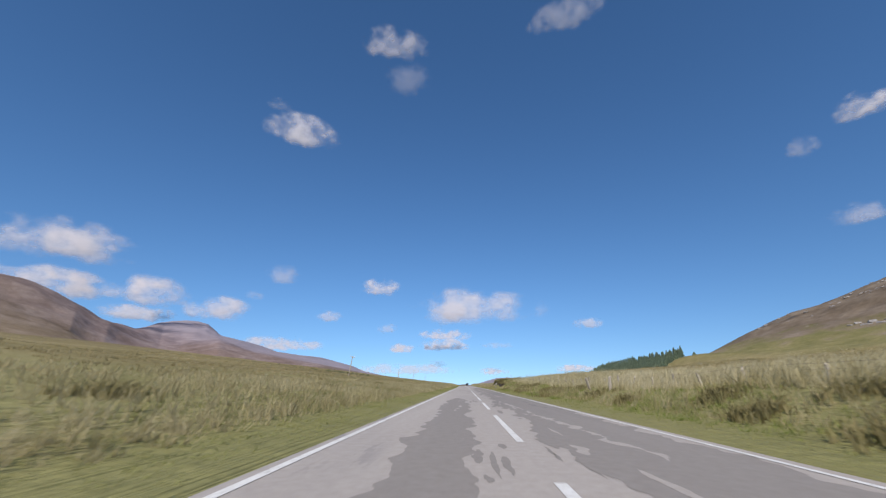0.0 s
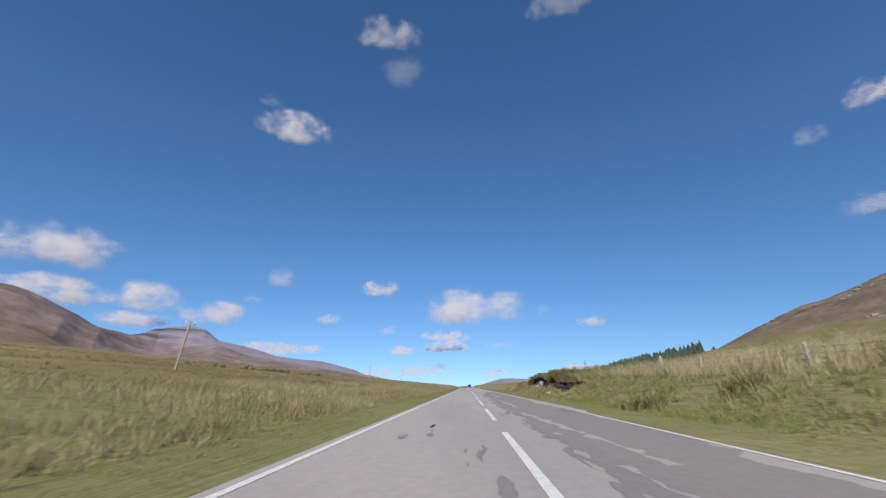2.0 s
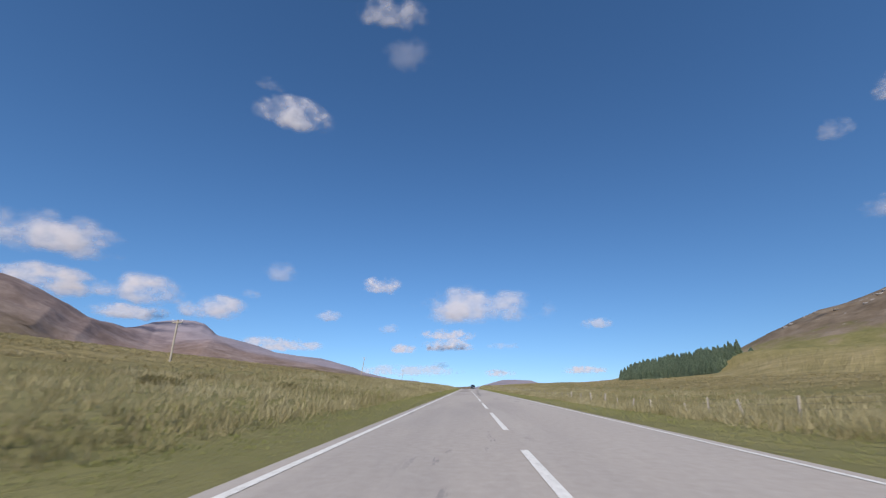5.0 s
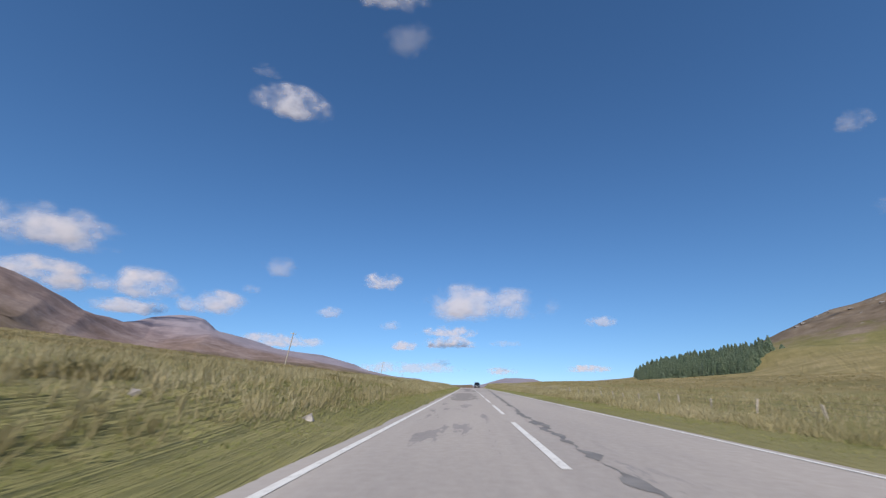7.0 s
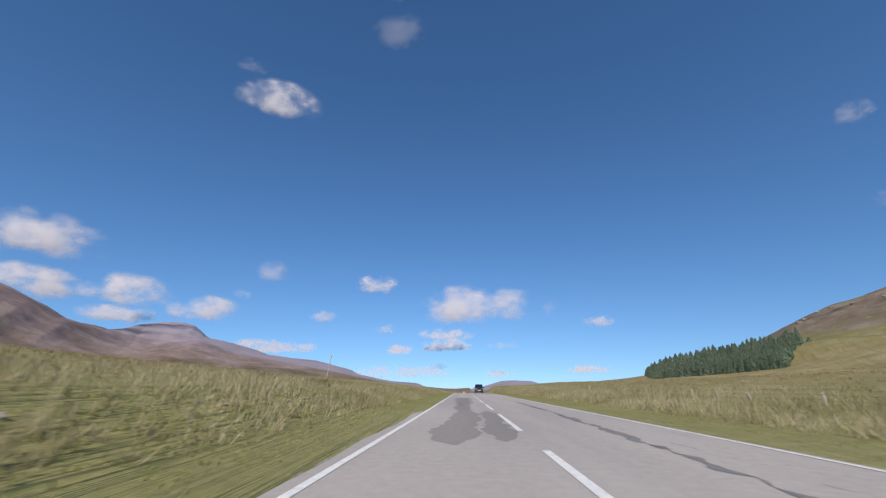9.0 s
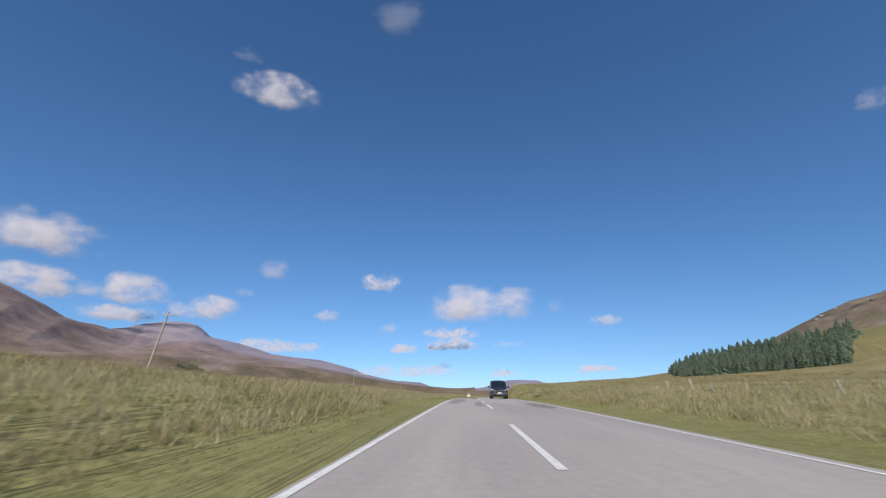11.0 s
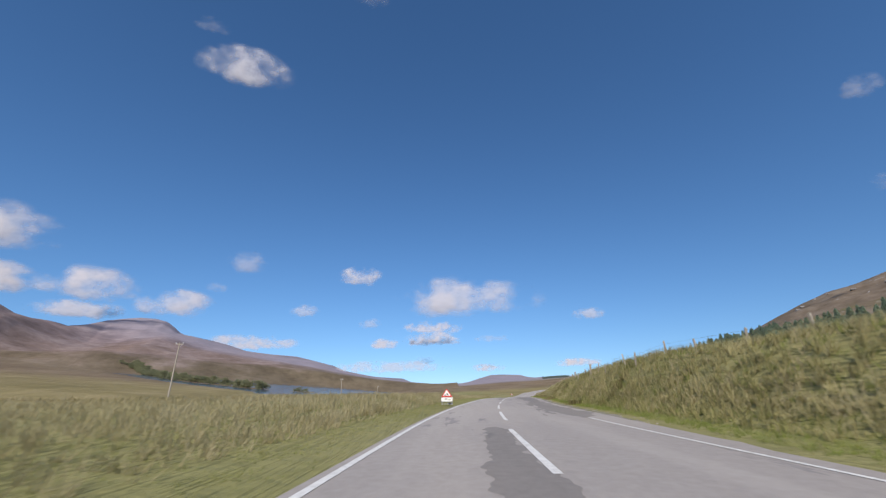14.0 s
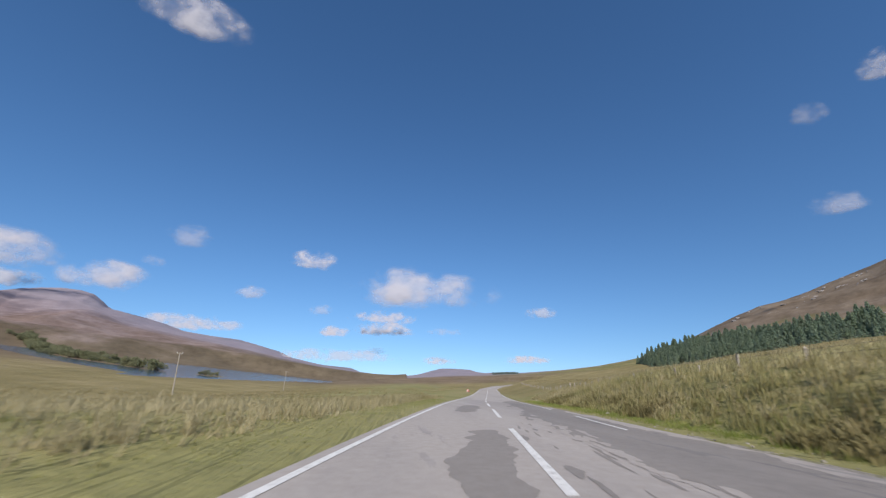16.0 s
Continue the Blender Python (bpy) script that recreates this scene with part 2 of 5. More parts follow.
def make_cloud():
    """White vapour, thin at its ragged rim; u and v run from -1 to 1 over the cloud."""
    m = Mat("cloud_vapour", 1.0, spec=0.0)
    uv = m.n.new("ShaderNodeUVMap")
    sep = m.n.new("ShaderNodeSeparateXYZ")
    m.link(uv.outputs[0], sep.inputs[0])
    u, v = sep.outputs[0], sep.outputs[1]
    at = m.n.new("ShaderNodeAttribute")
    at.attribute_type, at.attribute_name = "OBJECT", "aspect"
    thick = m.n.new("ShaderNodeAttribute")
    thick.attribute_type, thick.attribute_name = "OBJECT", "thickness"
    sh = m.n.new("ShaderNodeCombineXYZ")
    m.link(m.math("MULTIPLY", u, at.outputs["Fac"]), sh.inputs[0])
    m.link(v, sh.inputs[1])
    m.link(m.math("MULTIPLY", m.rand(), 90.0), sh.inputs[2])
    puff, wisp = m.noise(1.0, 2, 0.5, sh.outputs[0]), m.noise(2.6, 5, 0.6, sh.outputs[0])
    # flat underside, heaped top
    low = m.math("MULTIPLY", m.smooth(m.math("MULTIPLY", v, -1.0), 0.25, 0.85), 0.7)
    body = m.math("SUBTRACT", m.math("SUBTRACT", 0.82, m.math("ADD", m.math("MULTIPLY", u, u), m.math("MULTIPLY", v, v))), low)
    heap = m.math("ADD", body, m.math("MULTIPLY", m.math("SUBTRACT", puff, 0.5), 2.5))
    dens = m.math("ADD", heap, m.math("MULTIPLY", m.math("SUBTRACT", wisp, 0.5), 1.1))
    rim = m.smooth(m.math("SUBTRACT", 1.0, m.math("ADD", m.math("MULTIPLY", u, u), m.math("MULTIPLY", v, v))), 0.02, 0.45)
    a = m.math("MULTIPLY", m.math("MULTIPLY", m.smooth(dens, -0.08, 1.15), rim), thick.outputs["Fac"])
    m.color((0.52, 0.49, 0.50))
    tall = m.n.new("ShaderNodeAttribute")
    tall.attribute_type, tall.attribute_name = "OBJECT", "half_height"
    dome = m.math("SUBTRACT", 0.95, m.math("ADD", m.math("MULTIPLY", u, u), m.math("MULTIPLY", v, v)))
    form = m.math("ADD", m.math("MULTIPLY", dome, 0.44), m.math("MULTIPLY", puff, 0.24))
    m.bump(m.math("MULTIPLY", form, tall.outputs["Fac"]), 1.0, 1.0)
    clear, out = m.n.new("ShaderNodeBsdfTransparent"), m.n.new("ShaderNodeMixShader")
    glow, both = m.n.new("ShaderNodeBsdfTranslucent"), m.n.new("ShaderNodeMixShader")
    glow.inputs[0].default_value = (0.50, 0.475, 0.49, 1)
    both.inputs[0].default_value = 0.3
    m.link(m.b.outputs[0], both.inputs[1])
    m.link(glow.outputs[0], both.inputs[2])
    m.link(a, out.inputs[0])
    m.link(clear.outputs[0], out.inputs[1])
    m.link(both.outputs[0], out.inputs[2])
    m.link(out.outputs[0], m.n["Material Output"].inputs[0])
    return m.m


M_GROUND, M_ROAD, M_LINE, M_ROCK, M_WATER, M_WOOD, M_CLOUD = make_ground(), make_road(), make_line_paint(), make_rock(), make_water(), make_wood(), make_cloud()
M_VERGE = make_grass("verge_grass", ((0.0, (0.220, 0.232, 0.078)), (0.45, (0.275, 0.275, 0.102)), (0.75, (0.340, 0.318, 0.138)), (1.0, (0.435, 0.380, 0.205))))
M_REED = make_grass("tall_moor_grass", ((0.0, (0.205, 0.192, 0.080)), (0.30, (0.330, 0.284, 0.145)), (0.6, (0.445, 0.382, 0.220)), (1.0, (0.580, 0.500, 0.320))))
M_BANK = make_grass("bank_grass", ((0.0, (0.205, 0.205, 0.078)), (0.35, (0.305, 0.282, 0.122)), (0.65, (0.430, 0.378, 0.188)), (1.0, (0.640, 0.560, 0.345))))
M_MOOR = make_grass("moor_grass", ((0.0, (0.180, 0.150, 0.064)), (0.30, (0.265, 0.222, 0.105)), (0.6, (0.370, 0.305, 0.160)), (1.0, (0.550, 0.460, 0.285))))
M_STRAW = make_grass("seeded_straw", ((0.0, (0.330, 0.290, 0.150)), (0.4, (0.480, 0.420, 0.250)), (1.0, (0.680, 0.610, 0.430))))
M_LUSH = make_grass("lush_grass", ((0.0, (0.150, 0.190, 0.040)), (0.5, (0.225, 0.262, 0.066)), (1.0, (0.330, 0.335, 0.115))))
M_HEATH = make_grass("bracken", ((0.0, (0.150, 0.135, 0.058)), (0.5, (0.245, 0.212, 0.095)), (1.0, (0.330, 0.270, 0.140))))
M_NEEDLE = make_grass("spruce_needles", ((0.0, (0.185, 0.255, 0.185)), (0.5, (0.300, 0.375, 0.270)), (1.0, (0.410, 0.465, 0.330))), 0.6)
M_SCRUB = make_grass("shrub_leaves", ((0.0, (0.120, 0.130, 0.068)), (0.5, (0.210, 0.215, 0.115)), (1.0, (0.320, 0.305, 0.175))), 0.35)
M_WOODS = make_grass("far_conifers", ((0.0, (0.055, 0.070, 0.062)), (0.5, (0.080, 0.098, 0.085)), (1.0, (0.110, 0.130, 0.105))), 0.2)
M_BARK = plain("bark", (0.12, 0.09, 0.065), 0.9, bump=0.5)



def make_gravel():
    m = Mat("road_grit", 0.95, spec=0.1)
    p = m.geo()
    n, f = m.noise(1.2, 5, 0.7, p), m.noise(13, 6, 0.75, p)
    c = m.ramp(f, (0.36, (0.13, 0.115, 0.095)), (0.52, (0.25, 0.225, 0.190)), (0.66, (0.46, 0.420, 0.360)))
    m.color(m.mix(m.smooth(n, 0.45, 0.6), c, (0.17, 0.165, 0.05)))
    m.bump(f, 0.7, 0.02)
    return m.m


M_GRIT = make_gravel()
M_PATCH = make_road("resurfaced_asphalt", 0.67)
M_TAR = plain("tar_seam", (0.22, 0.205, 0.19), 0.75, vary=0.4, scale=1.5)

# ---- the land ----


def vnoise(x, y, size, seed=0):
    """Smooth value noise from -1 to 1, with bumps of the given size in metres."""
    x, y = np.asarray(x, float) / size + seed * 17.3, np.asarray(y, float) / size + seed * 7.9
    xi, yi = np.floor(x).astype(np.int64), np.floor(y).astype(np.int64)
    fx, fy = x - xi, y - yi
    fx, fy = fx * fx * (3 - 2 * fx), fy * fy * (3 - 2 * fy)

    def h(a, b):
        v = np.sin(a * 127.1 + b * 311.7 + seed * 74.7) * 43758.5453
        return (v - np.floor(v)) * 2 - 1

    return (h(xi, yi) * (1 - fx) + h(xi + 1, yi) * fx) * (1 - fy) + (h(xi, yi + 1) * (1 - fx) + h(xi + 1, yi + 1) * fx) * fy


def fbm(x, y, size, n=4, seed=0):
    return sum(vnoise(x, y, size / 2**k, seed + k) / 2**k for k in range(n)) / 1.6


def sstep(v, lo, hi):
    t = np.clip((np.asarray(v, float) - lo) / (hi - lo), 0, 1)
    return t * t * (3 - 2 * t)


def road_x(y):
    """The line of the white centre marks."""
    ks = [-400, 0, 100, 241, 332, 352, 368, 382, 398, 417, 447, 570, 640, 760, 1000]
    xs = [2.0, 0.95, 0.60, -0.45, -1.90, -2.05, -1.85, -1.15, 0.55, 3.30, 8.3, 32.5, 52, 100, 220]
    y = np.asarray(y, float)
    return sum(np.interp(y + o, ks, xs) for o in (-9, -6, -3, 0, 3, 6, 9)) / 7


def half_left(y):
    return np.interp(y, [0, 100, 240, 330, 420], [3.25, 3.2, 3.0, 2.85, 2.8])


def half_right(y):
    return np.interp(y, [0, 100, 240, 330, 420], [3.15, 3.5, 3.7, 3.5, 3.2])


def lay_by(y):
    """How far the hard edge runs out past the far lane at the last bank."""
    return np.interp(y, [364, 378, 408, 424, 436], [0.0, 1.35, 1.55, 0.8, 0.0])


# Skyline of the hills round the moor: bearing from ahead, rise in degrees, distance.
SKY_B = [-180, -120, -90, -70, -60, -52.3, -50.7, -49.5, -47.9, -45.4, -43.7, -41.9, -40.6, -39.8, -38.6, -37.3, -35.9, -34.6, -33.6, -32.6, -32.0, -30.7, -29.4, -27.4, -25.3, -22.4, -19.6, -17.3, -15.4, -13.5, -11.2, -9.7, -6.9, -6.1, -5.6, -3.5, 0]
SKY_E = [3.0, 7.0, 10.5, 11.5, 11.0, 10.1, 9.96, 9.6, 8.9, 7.6, 6.56, 6.12, 5.74, 6.0, 6.6, 6.97, 7.16, 7.13, 6.93, 6.18, 5.6, 5.4, 5.12, 4.58, 3.88, 3.53, 3.31, 2.77, 2.28, 1.43, 0.95, 0.82, 0.62, 0.32, 0.05, -0.2, -0.32]
SKY_BR = [1.1, 1.7, 2.9, 4.2, 5.6, 7.9, 8.8, 9.5, 10, 12.3, 12.7, 15.4, 18, 20.4, 22, 26, 28, 30, 34, 38, 40.4, 42, 46, 50, 56, 64, 80, 110, 180]
SKY_ER = [0.0, 0.15, 0.5, 0.83, 0.87, 0.78, 0.45, 0.28, 0.42, 0.54, 0.48, 0.62, 0.88, 1.25, 1.45, 2.3, 2.75, 3.65, 5.75, 7.5, 8.05, 8.65, 10.1, 11.7, 13.2, 14.0, 11.5, 7, 3]


LOCH_K = 2.8


def shore_plan(x, y):
    """The loch's plan is drawn small, about the camera's last place, and lies larger and further off."""
    return 1.6 + (np.asarray(x, float) - 1.6) / LOCH_K, 411 + (np.asarray(y, float) - 411) / LOCH_K


def on_shore(x, y):
    """The place on the moor of a spot on the small plan."""
    return 1.6 + (x - 1.6) * LOCH_K, 411 + (y - 411) * LOCH_K


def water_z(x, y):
    """The loch's surface, tilted out of level to fit the camera's view."""
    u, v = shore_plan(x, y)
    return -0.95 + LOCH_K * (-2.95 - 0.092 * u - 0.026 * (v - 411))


def spit_y(x):
    """The line of the spit that runs into the loch, on the small plan."""
    return np.interp(-np.asarray(x, float), [50, 88, 107, 150, 200], [508, 532, 548, 595, 645])


def loch(x, y):
    """1 over the loch and 0 on land; a spit runs through it. Also its near and far shores."""
    x, y = shore_plan(x, y)
    n = 6 * fbm(x, y, 40, 3, 61)
    front = np.interp(-x, [0, 38, 44, 64, 103, 160, 220], [440, 470, 482, 494, 527, 580, 630]) + 0.4 * n
    far = np.interp(y, [440, 500, 550, 600, 650, 700, 800], [-100, -135, -165, -170, -135, -118, -104]) + n * 2
    m = sstep(-37 + 0.5 * n - x, 0, 4) * sstep(x - far, 0, 8) * sstep(y - front, 0, 4) * (1 - sstep(y, 740, 790))
    spit = np.exp(-(((y - spit_y(x) - 0.4 * n) / 5.0) ** 2)) * sstep(-x, 51, 60)
    isle = np.exp(-(((x + 47) / 4) ** 2) - ((y - 519) / 6) ** 2)
    return m * (1 - np.clip(1.6 * (spit + isle), 0, 1)), 411 + (front - 411) * LOCH_K, 1.6 + (far - 1.6) * LOCH_K


def land_z(x, y):
    x, y = np.asarray(x, float), np.asarray(y, float)
    d = x - road_x(y)
    rz = road_z(y)
    out_l, out_r = np.maximum(-d - half_left(y), 0), np.maximum(d - half_right(y), 0)
    n_big, n_mid, n_small = fbm(x, y, 45, 3, 3), fbm(x, y, 9, 3, 11), fbm(x, y, 2.2, 2, 5)
    # left: a raised grassy verge, then moor that climbs gently; it sinks towards the loch
    sl = np.interp(y, [-100, 300, 350, 400, 440, 700], [0.115, 0.105, 0.07, 0.0, -0.03, -0.03])
    hump = np.interp(y, [0, 60, 150, 175, 240, 330, 350, 372, 386, 405, 430], [0.35, 0.25, 0.3, 0.75, 0.8, 0.45, 0.1, 0.25, 0.6, 0.6, 0.1])
    zl = 0.05 * sstep(out_l, 0, 1.2) + hump * sstep(out_l, 1.0, 4.5) + sl * np.maximum(out_l - 3, 0)
    # right: verge, bank (a rock cutting, later a high grassy one), then fields
    bank = np.interp(y, [-20, 15, 30, 55, 78, 86, 98, 108, 122, 150, 230, 330, 345, 362, 380, 400, 425, 445, 470], [0.8, 0.8, 0.6, 0.8, 1.4, 1.5, 1.4, 1.45, 0.7, -0.2, 0.2, 0.5, 1.05, 1.9, 2.35, 2.1, 1.45, 1.05, 0.4])
    cut = sstep(y, 78.5, 81.5) * (1 - sstep(y, 93.5, 96.5))  # a steep broken face
    bank = bank * (1 + 0.32 * cut * vnoise(y, y * 0, 1.9, 91) * (0.6 + 0.4 * vnoise(y, y * 0, 0.7, 93)))
    lay = lay_by(y)
    zr = 0.04 * sstep(out_r - lay, 0, 1.0) + bank * (sstep(out_r, 1.6 + 0.5 * lay, 4.6) * (1 - cut) + (0.5 * sstep(out_r, 0.8, 2.4) + 0.5 * sstep(out_r, 2.5, 3.3)) * cut)
    # a swell of the field close behind the bank, flatter ground beyond
    sr = np.interp(y, [-100, 130, 200, 330, 380, 405, 425, 450, 470, 490, 530, 650], [0.085, 0.085, 0.06, 0.065, 0.065, 0.12, 0.175, 0.165, 0.135, 0.09, 0.055, 0.05])
    sf = np.interp(y, [-100, 130, 200, 300, 340, 400, 450, 500, 600, 680, 760], [0.085, 0.085, 0.055, 0.035, 0.02, 0.012, 0.02, 0.03, 0.05, 0.09, 0.14])
    zr = zr + sr * np.clip(out_r - 5, 0, 20) + sf * np.maximum(out_r - 25, 0)
    # a low swell under the straw along the first fence
    zr = zr + np.interp(y, [-10, 10, 24, 40, 50, 63, 76, 84, 92], [0.2, 0.3, 0.38, 0.58, 0.72, 0.50, 0.12, 0.22, 0.0]) * sstep(out_r, 4.0, 7.4)
    # the fields to the right keep their height where the road sinks below them
    sunk = np.interp(y, [408, 425, 445, 470, 520, 620, 760], [0, 0.15, 0.75, 1.4, 2.3, 3.0, 3.2])
    zr = zr + sunk * sstep(out_r, 1.5, 14)
    near = rz + np.where(d < 0, zl, zr)
    off = np.maximum(out_l, out_r - lay)
    near = near - 0.07 * (off < 0.01) + sstep(off, 0.8, 5) * (0.05 * n_small + 0.15 * n_mid) + sstep(off, 8, 60) * n_big * 0.9
    # hills, as a rise that grows with distance
    b, r = np.degrees(np.arctan2(x, y)), np.hypot(x, y)
    e = np.interp(b, SKY_B + SKY_BR, SKY_E + SKY_ER)
    e_low = sum(np.interp(b + o, SKY_B + SKY_BR, SKY_E + SKY_ER) for o in (-4, -2.5, -1, 0, 1, 2.5, 4)) / 7
    dist = np.interp(b, [-180, -60, -43, -38, 8, 16, 22, 30, 38, 46, 56, 90, 180], [2700, 2700, 3000, 4350, 4450, 3900, 3300, 2900, 3100, 3300, 2900, 1800, 1350])
    e = e_low + (e - e_low) * sstep(r / dist, 0.72, 0.98)
    side = np.abs(np.sin(np.radians(b)))
    e0 = np.degrees(np.arctan(np.where(b < 0, 0.085, 0.085) * side * np.where(np.abs(b) < 90, 1, 0.5)))
    e0 = np.minimum(e0, np.maximum(e * 0.62, -0.45))
    field = np.interp(b, [0, 8, 14, 16, 19, 21, 24, 26.5, 29, 37, 45, 60, 90, 180], [-0.6, -0.25, 0.4, 0.65, 1.0, 1.2, 1.6, 2.3, 2.8, 3.5, 4.1, 4.3, 4.2, 1.0])
    e0 = np.where(b > 0, field, e0)
    start = np.where(b > 0, np.interp(b, [0, 14, 24], [250, 700, 720]), 250)
    u = sstep((r - start) / (dist - start), 0, 1) ** np.interp(b, [-46, -42, -36, -32], [1, 2.4, 2.4, 1])
    far = r * np.tan(np.radians(e0 + (e - e0) * u)) * np.where(r > dist, np.exp(-(((r - dist) / 900) ** 2)), 1)
    rough = sstep(r, 500, 2500) * (fbm(x, y, 520, 5, 21) * 24 + fbm(x, y, 170, 4, 31) * 11) * np.clip(e / 6, 0.15, 1.2) * (1 - 0.62 * sstep(r / dist, 0.8, 1.0))
    w = sstep(np.maximum(r, 0), 200, 600) * sstep(np.hypot(d, np.maximum(np.abs(y - 300) - 350, 0)), 60, 300)
    z = near * (1 - w) + (far + rough) * w
    # the wooded shoulder rises behind the plantation's front
    q = 0.928 * (x - 212) + 0.371 * (y - 745)
    z = z + 13 * sstep(q, 2, 75) * (1 - sstep(q, 90, 420)) * np.exp(-(((y - 0.25 * x - 640) / 150.0) ** 2))
    # the land dips to the loch's shores
    m, front, shore = loch(x, y)
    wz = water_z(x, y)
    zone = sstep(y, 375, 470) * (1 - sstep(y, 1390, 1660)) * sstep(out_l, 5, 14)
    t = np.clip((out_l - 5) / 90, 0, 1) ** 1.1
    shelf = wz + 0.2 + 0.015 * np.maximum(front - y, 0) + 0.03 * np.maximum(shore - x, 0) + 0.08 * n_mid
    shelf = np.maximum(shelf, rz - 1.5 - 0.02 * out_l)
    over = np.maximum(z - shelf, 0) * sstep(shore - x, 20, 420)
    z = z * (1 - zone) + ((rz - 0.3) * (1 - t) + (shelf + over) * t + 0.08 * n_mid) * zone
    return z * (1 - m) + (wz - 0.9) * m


def spread(a, b, k):
    """Steps from a to b that grow by the factor k."""
    out, s = [a], 0.55
    while out[-1] < b:
        s *= k
        out.append(out[-1] + s)
    return out


def sheet(name, xs, ys, material, where, height, uv=None):
    """A mesh over a grid of places; where() gives x and y, height() z."""
    u, v = np.meshgrid(xs, ys)
    X, Y = where(u, v)
    Z = height(X, Y)
    nx, ny = len(xs), len(ys)
    i = (np.arange(ny - 1)[:, None] * nx + np.arange(nx - 1)[None]).ravel()
    faces = np.stack([i, i + 1, i + nx + 1, i + nx], 1)
    me = bpy.data.meshes.new(name)
    me.from_pydata(np.stack([X.ravel(), Y.ravel(), Z.ravel()], 1).tolist(), [], faces.tolist())
    me.materials.append(material)
    me.shade_smooth()
    return new(name, me)


near_d = list(np.arange(0.0, 3.0, 0.5)) + list(np.arange(3.0, 13.0, 0.4))
far_d = spread(13.0, 4600, 1.032)
ds = np.array(sorted([-v for v in near_d[1:] + far_d]) + near_d + far_d)
ys = np.array([-v for v in spread(40, 3000, 1.10)][::-1] + list(np.arange(-38.0, 640.0, 1.8)) + spread(640, 4700, 1.032))


def low_z(x, y):
    """The land, let down a little where the far hills' own sheet lies over it."""
    return land_z(x, y) - 14 * sstep(np.hypot(x, y), 1500, 1750)


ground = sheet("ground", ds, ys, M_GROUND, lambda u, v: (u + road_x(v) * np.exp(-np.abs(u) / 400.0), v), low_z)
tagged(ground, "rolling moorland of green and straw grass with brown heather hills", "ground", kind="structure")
bearings = np.radians(np.concatenate([np.arange(-62, 62.01, 0.16)]))
ranges = np.geomspace(1480, 4680, 62)
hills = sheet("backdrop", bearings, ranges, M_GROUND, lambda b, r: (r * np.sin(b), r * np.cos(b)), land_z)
tagged(hills, "far brown and purple heather hills round the moor, tinted with painted haze", "hills", kind="structure")

# the road and its paint

def strip(name, d0, d1, y0, y1, up, material, step=1.0, wobble=0.0, wave=1.6):
    """A strip along the road between two offsets from the centre marks (numbers or functions of y)."""
    n = max(2, int(round((y1 - y0) / step)) + 1)
    yy = np.linspace(y0, y1, n)
    f0, f1 = (d if callable(d) else (lambda v, d=d: np.full(len(v), d)) for d in (d0, d1))
    k = 7
    t = np.linspace(0, 1, k) if wobble or up == 0.0 else np.array([0.0, 1.0])
    w0, w1 = wobble * fbm(yy, yy * 0, wave, 3, 41), wobble * fbm(yy, yy * 0, wave * 1.06, 3, 47)
    a, b = f0(yy) + w0, f1(yy) + w1
    dd = a[:, None] * (1 - t) + b[:, None] * t
    X = road_x(yy)[:, None] + dd
    Y = np.repeat(yy[:, None], len(t), 1)
    Z = road_z(yy)[:, None] + up + 0.0 * dd
    nx = len(t)
    i = (np.arange(n - 1)[:, None] * nx + np.arange(nx - 1)[None]).ravel()
    me = bpy.data.meshes.new(name)
    me.from_pydata(np.stack([X.ravel(), Y.ravel(), Z.ravel()], 1).tolist(), [], np.stack([i, i + 1, i + nx + 1, i + nx], 1).tolist())
    me.materials.append(material)
    return new(name, me)


road = strip("road", lambda v: -half_left(v) - 0.25, lambda v: half_right(v) + 0.45 + 0.5 * lay_by(v), -60, 800, 0.0, M_ROAD, wobble=0.12)
tagged(road, "worn grey two-lane asphalt road with darker patches", "road", kind="structure")
for nm, f0, f1 in (("grit_shoulder", lambda v: -half_left(v) - 0.85, lambda v: -half_left(v) - 0.15), ("grit_shoulder", lambda v: half_right(v) + 0.3 + 0.4 * lay_by(v), lambda v: half_right(v) + 0.8 + lay_by(v) + np.interp(v, [216, 226, 246, 256], [0.1, 0.7, 0.7, 0.1]))):
    tagged(strip(nm, f0, f1, -60, 700, -0.012, M_GRIT, wobble=0.35), "strip of loose grit along the road's edge", "verge", kind="structure")
# the edge line on the far side is worn away in places
for y0, y1, f, s in ((-60, 800, lambda v: -half_left(v), 1), (-60, 68, half_right, -1), (78, 376, half_right, -1), (421.5, 427, half_right, -1), (432, 800, half_right, -1)):
    ln = strip("edge_line", f, lambda v, f=f, s=s: f(v) + s * (0.12 if s > 0 else 0.09), y0, y1, 0.006, M_LINE)
    ln.parent = road
# darker resurfaced patches, pale worn streaks and a tarred seam in the surface


def road_patch(y0, y1, f0, f1, material=M_PATCH, up=0.003, name="road_patch", square=0.5, jag=0.45, grain=2.6):
    """A ragged patch between two offsets; square: how blunt its ends are."""
    f0, f1 = (f if callable(f) else (lambda v, f=f: v * 0 + f) for f in (f0, f1))

    def rim(v, s):
        end = np.clip(np.minimum((v - y0) / square, (y1 - v) / square), 0, 1) ** 0.5
        mid, half = (f0(v) + f1(v)) / 2, (f1(v) - f0(v)) / 2
        return mid + s * half * end * (1 + jag * fbm(v, v * 0 + y0 + 9 * s, grain, 4, 83))

    pt = strip(name, lambda v: rim(v, -1), lambda v: rim(v, 1), y0, y1, up, material, min(0.07, grain / 12), 0.20 if grain > 1 else 0.02, 0.55)
    pt.parent = road
    return pt


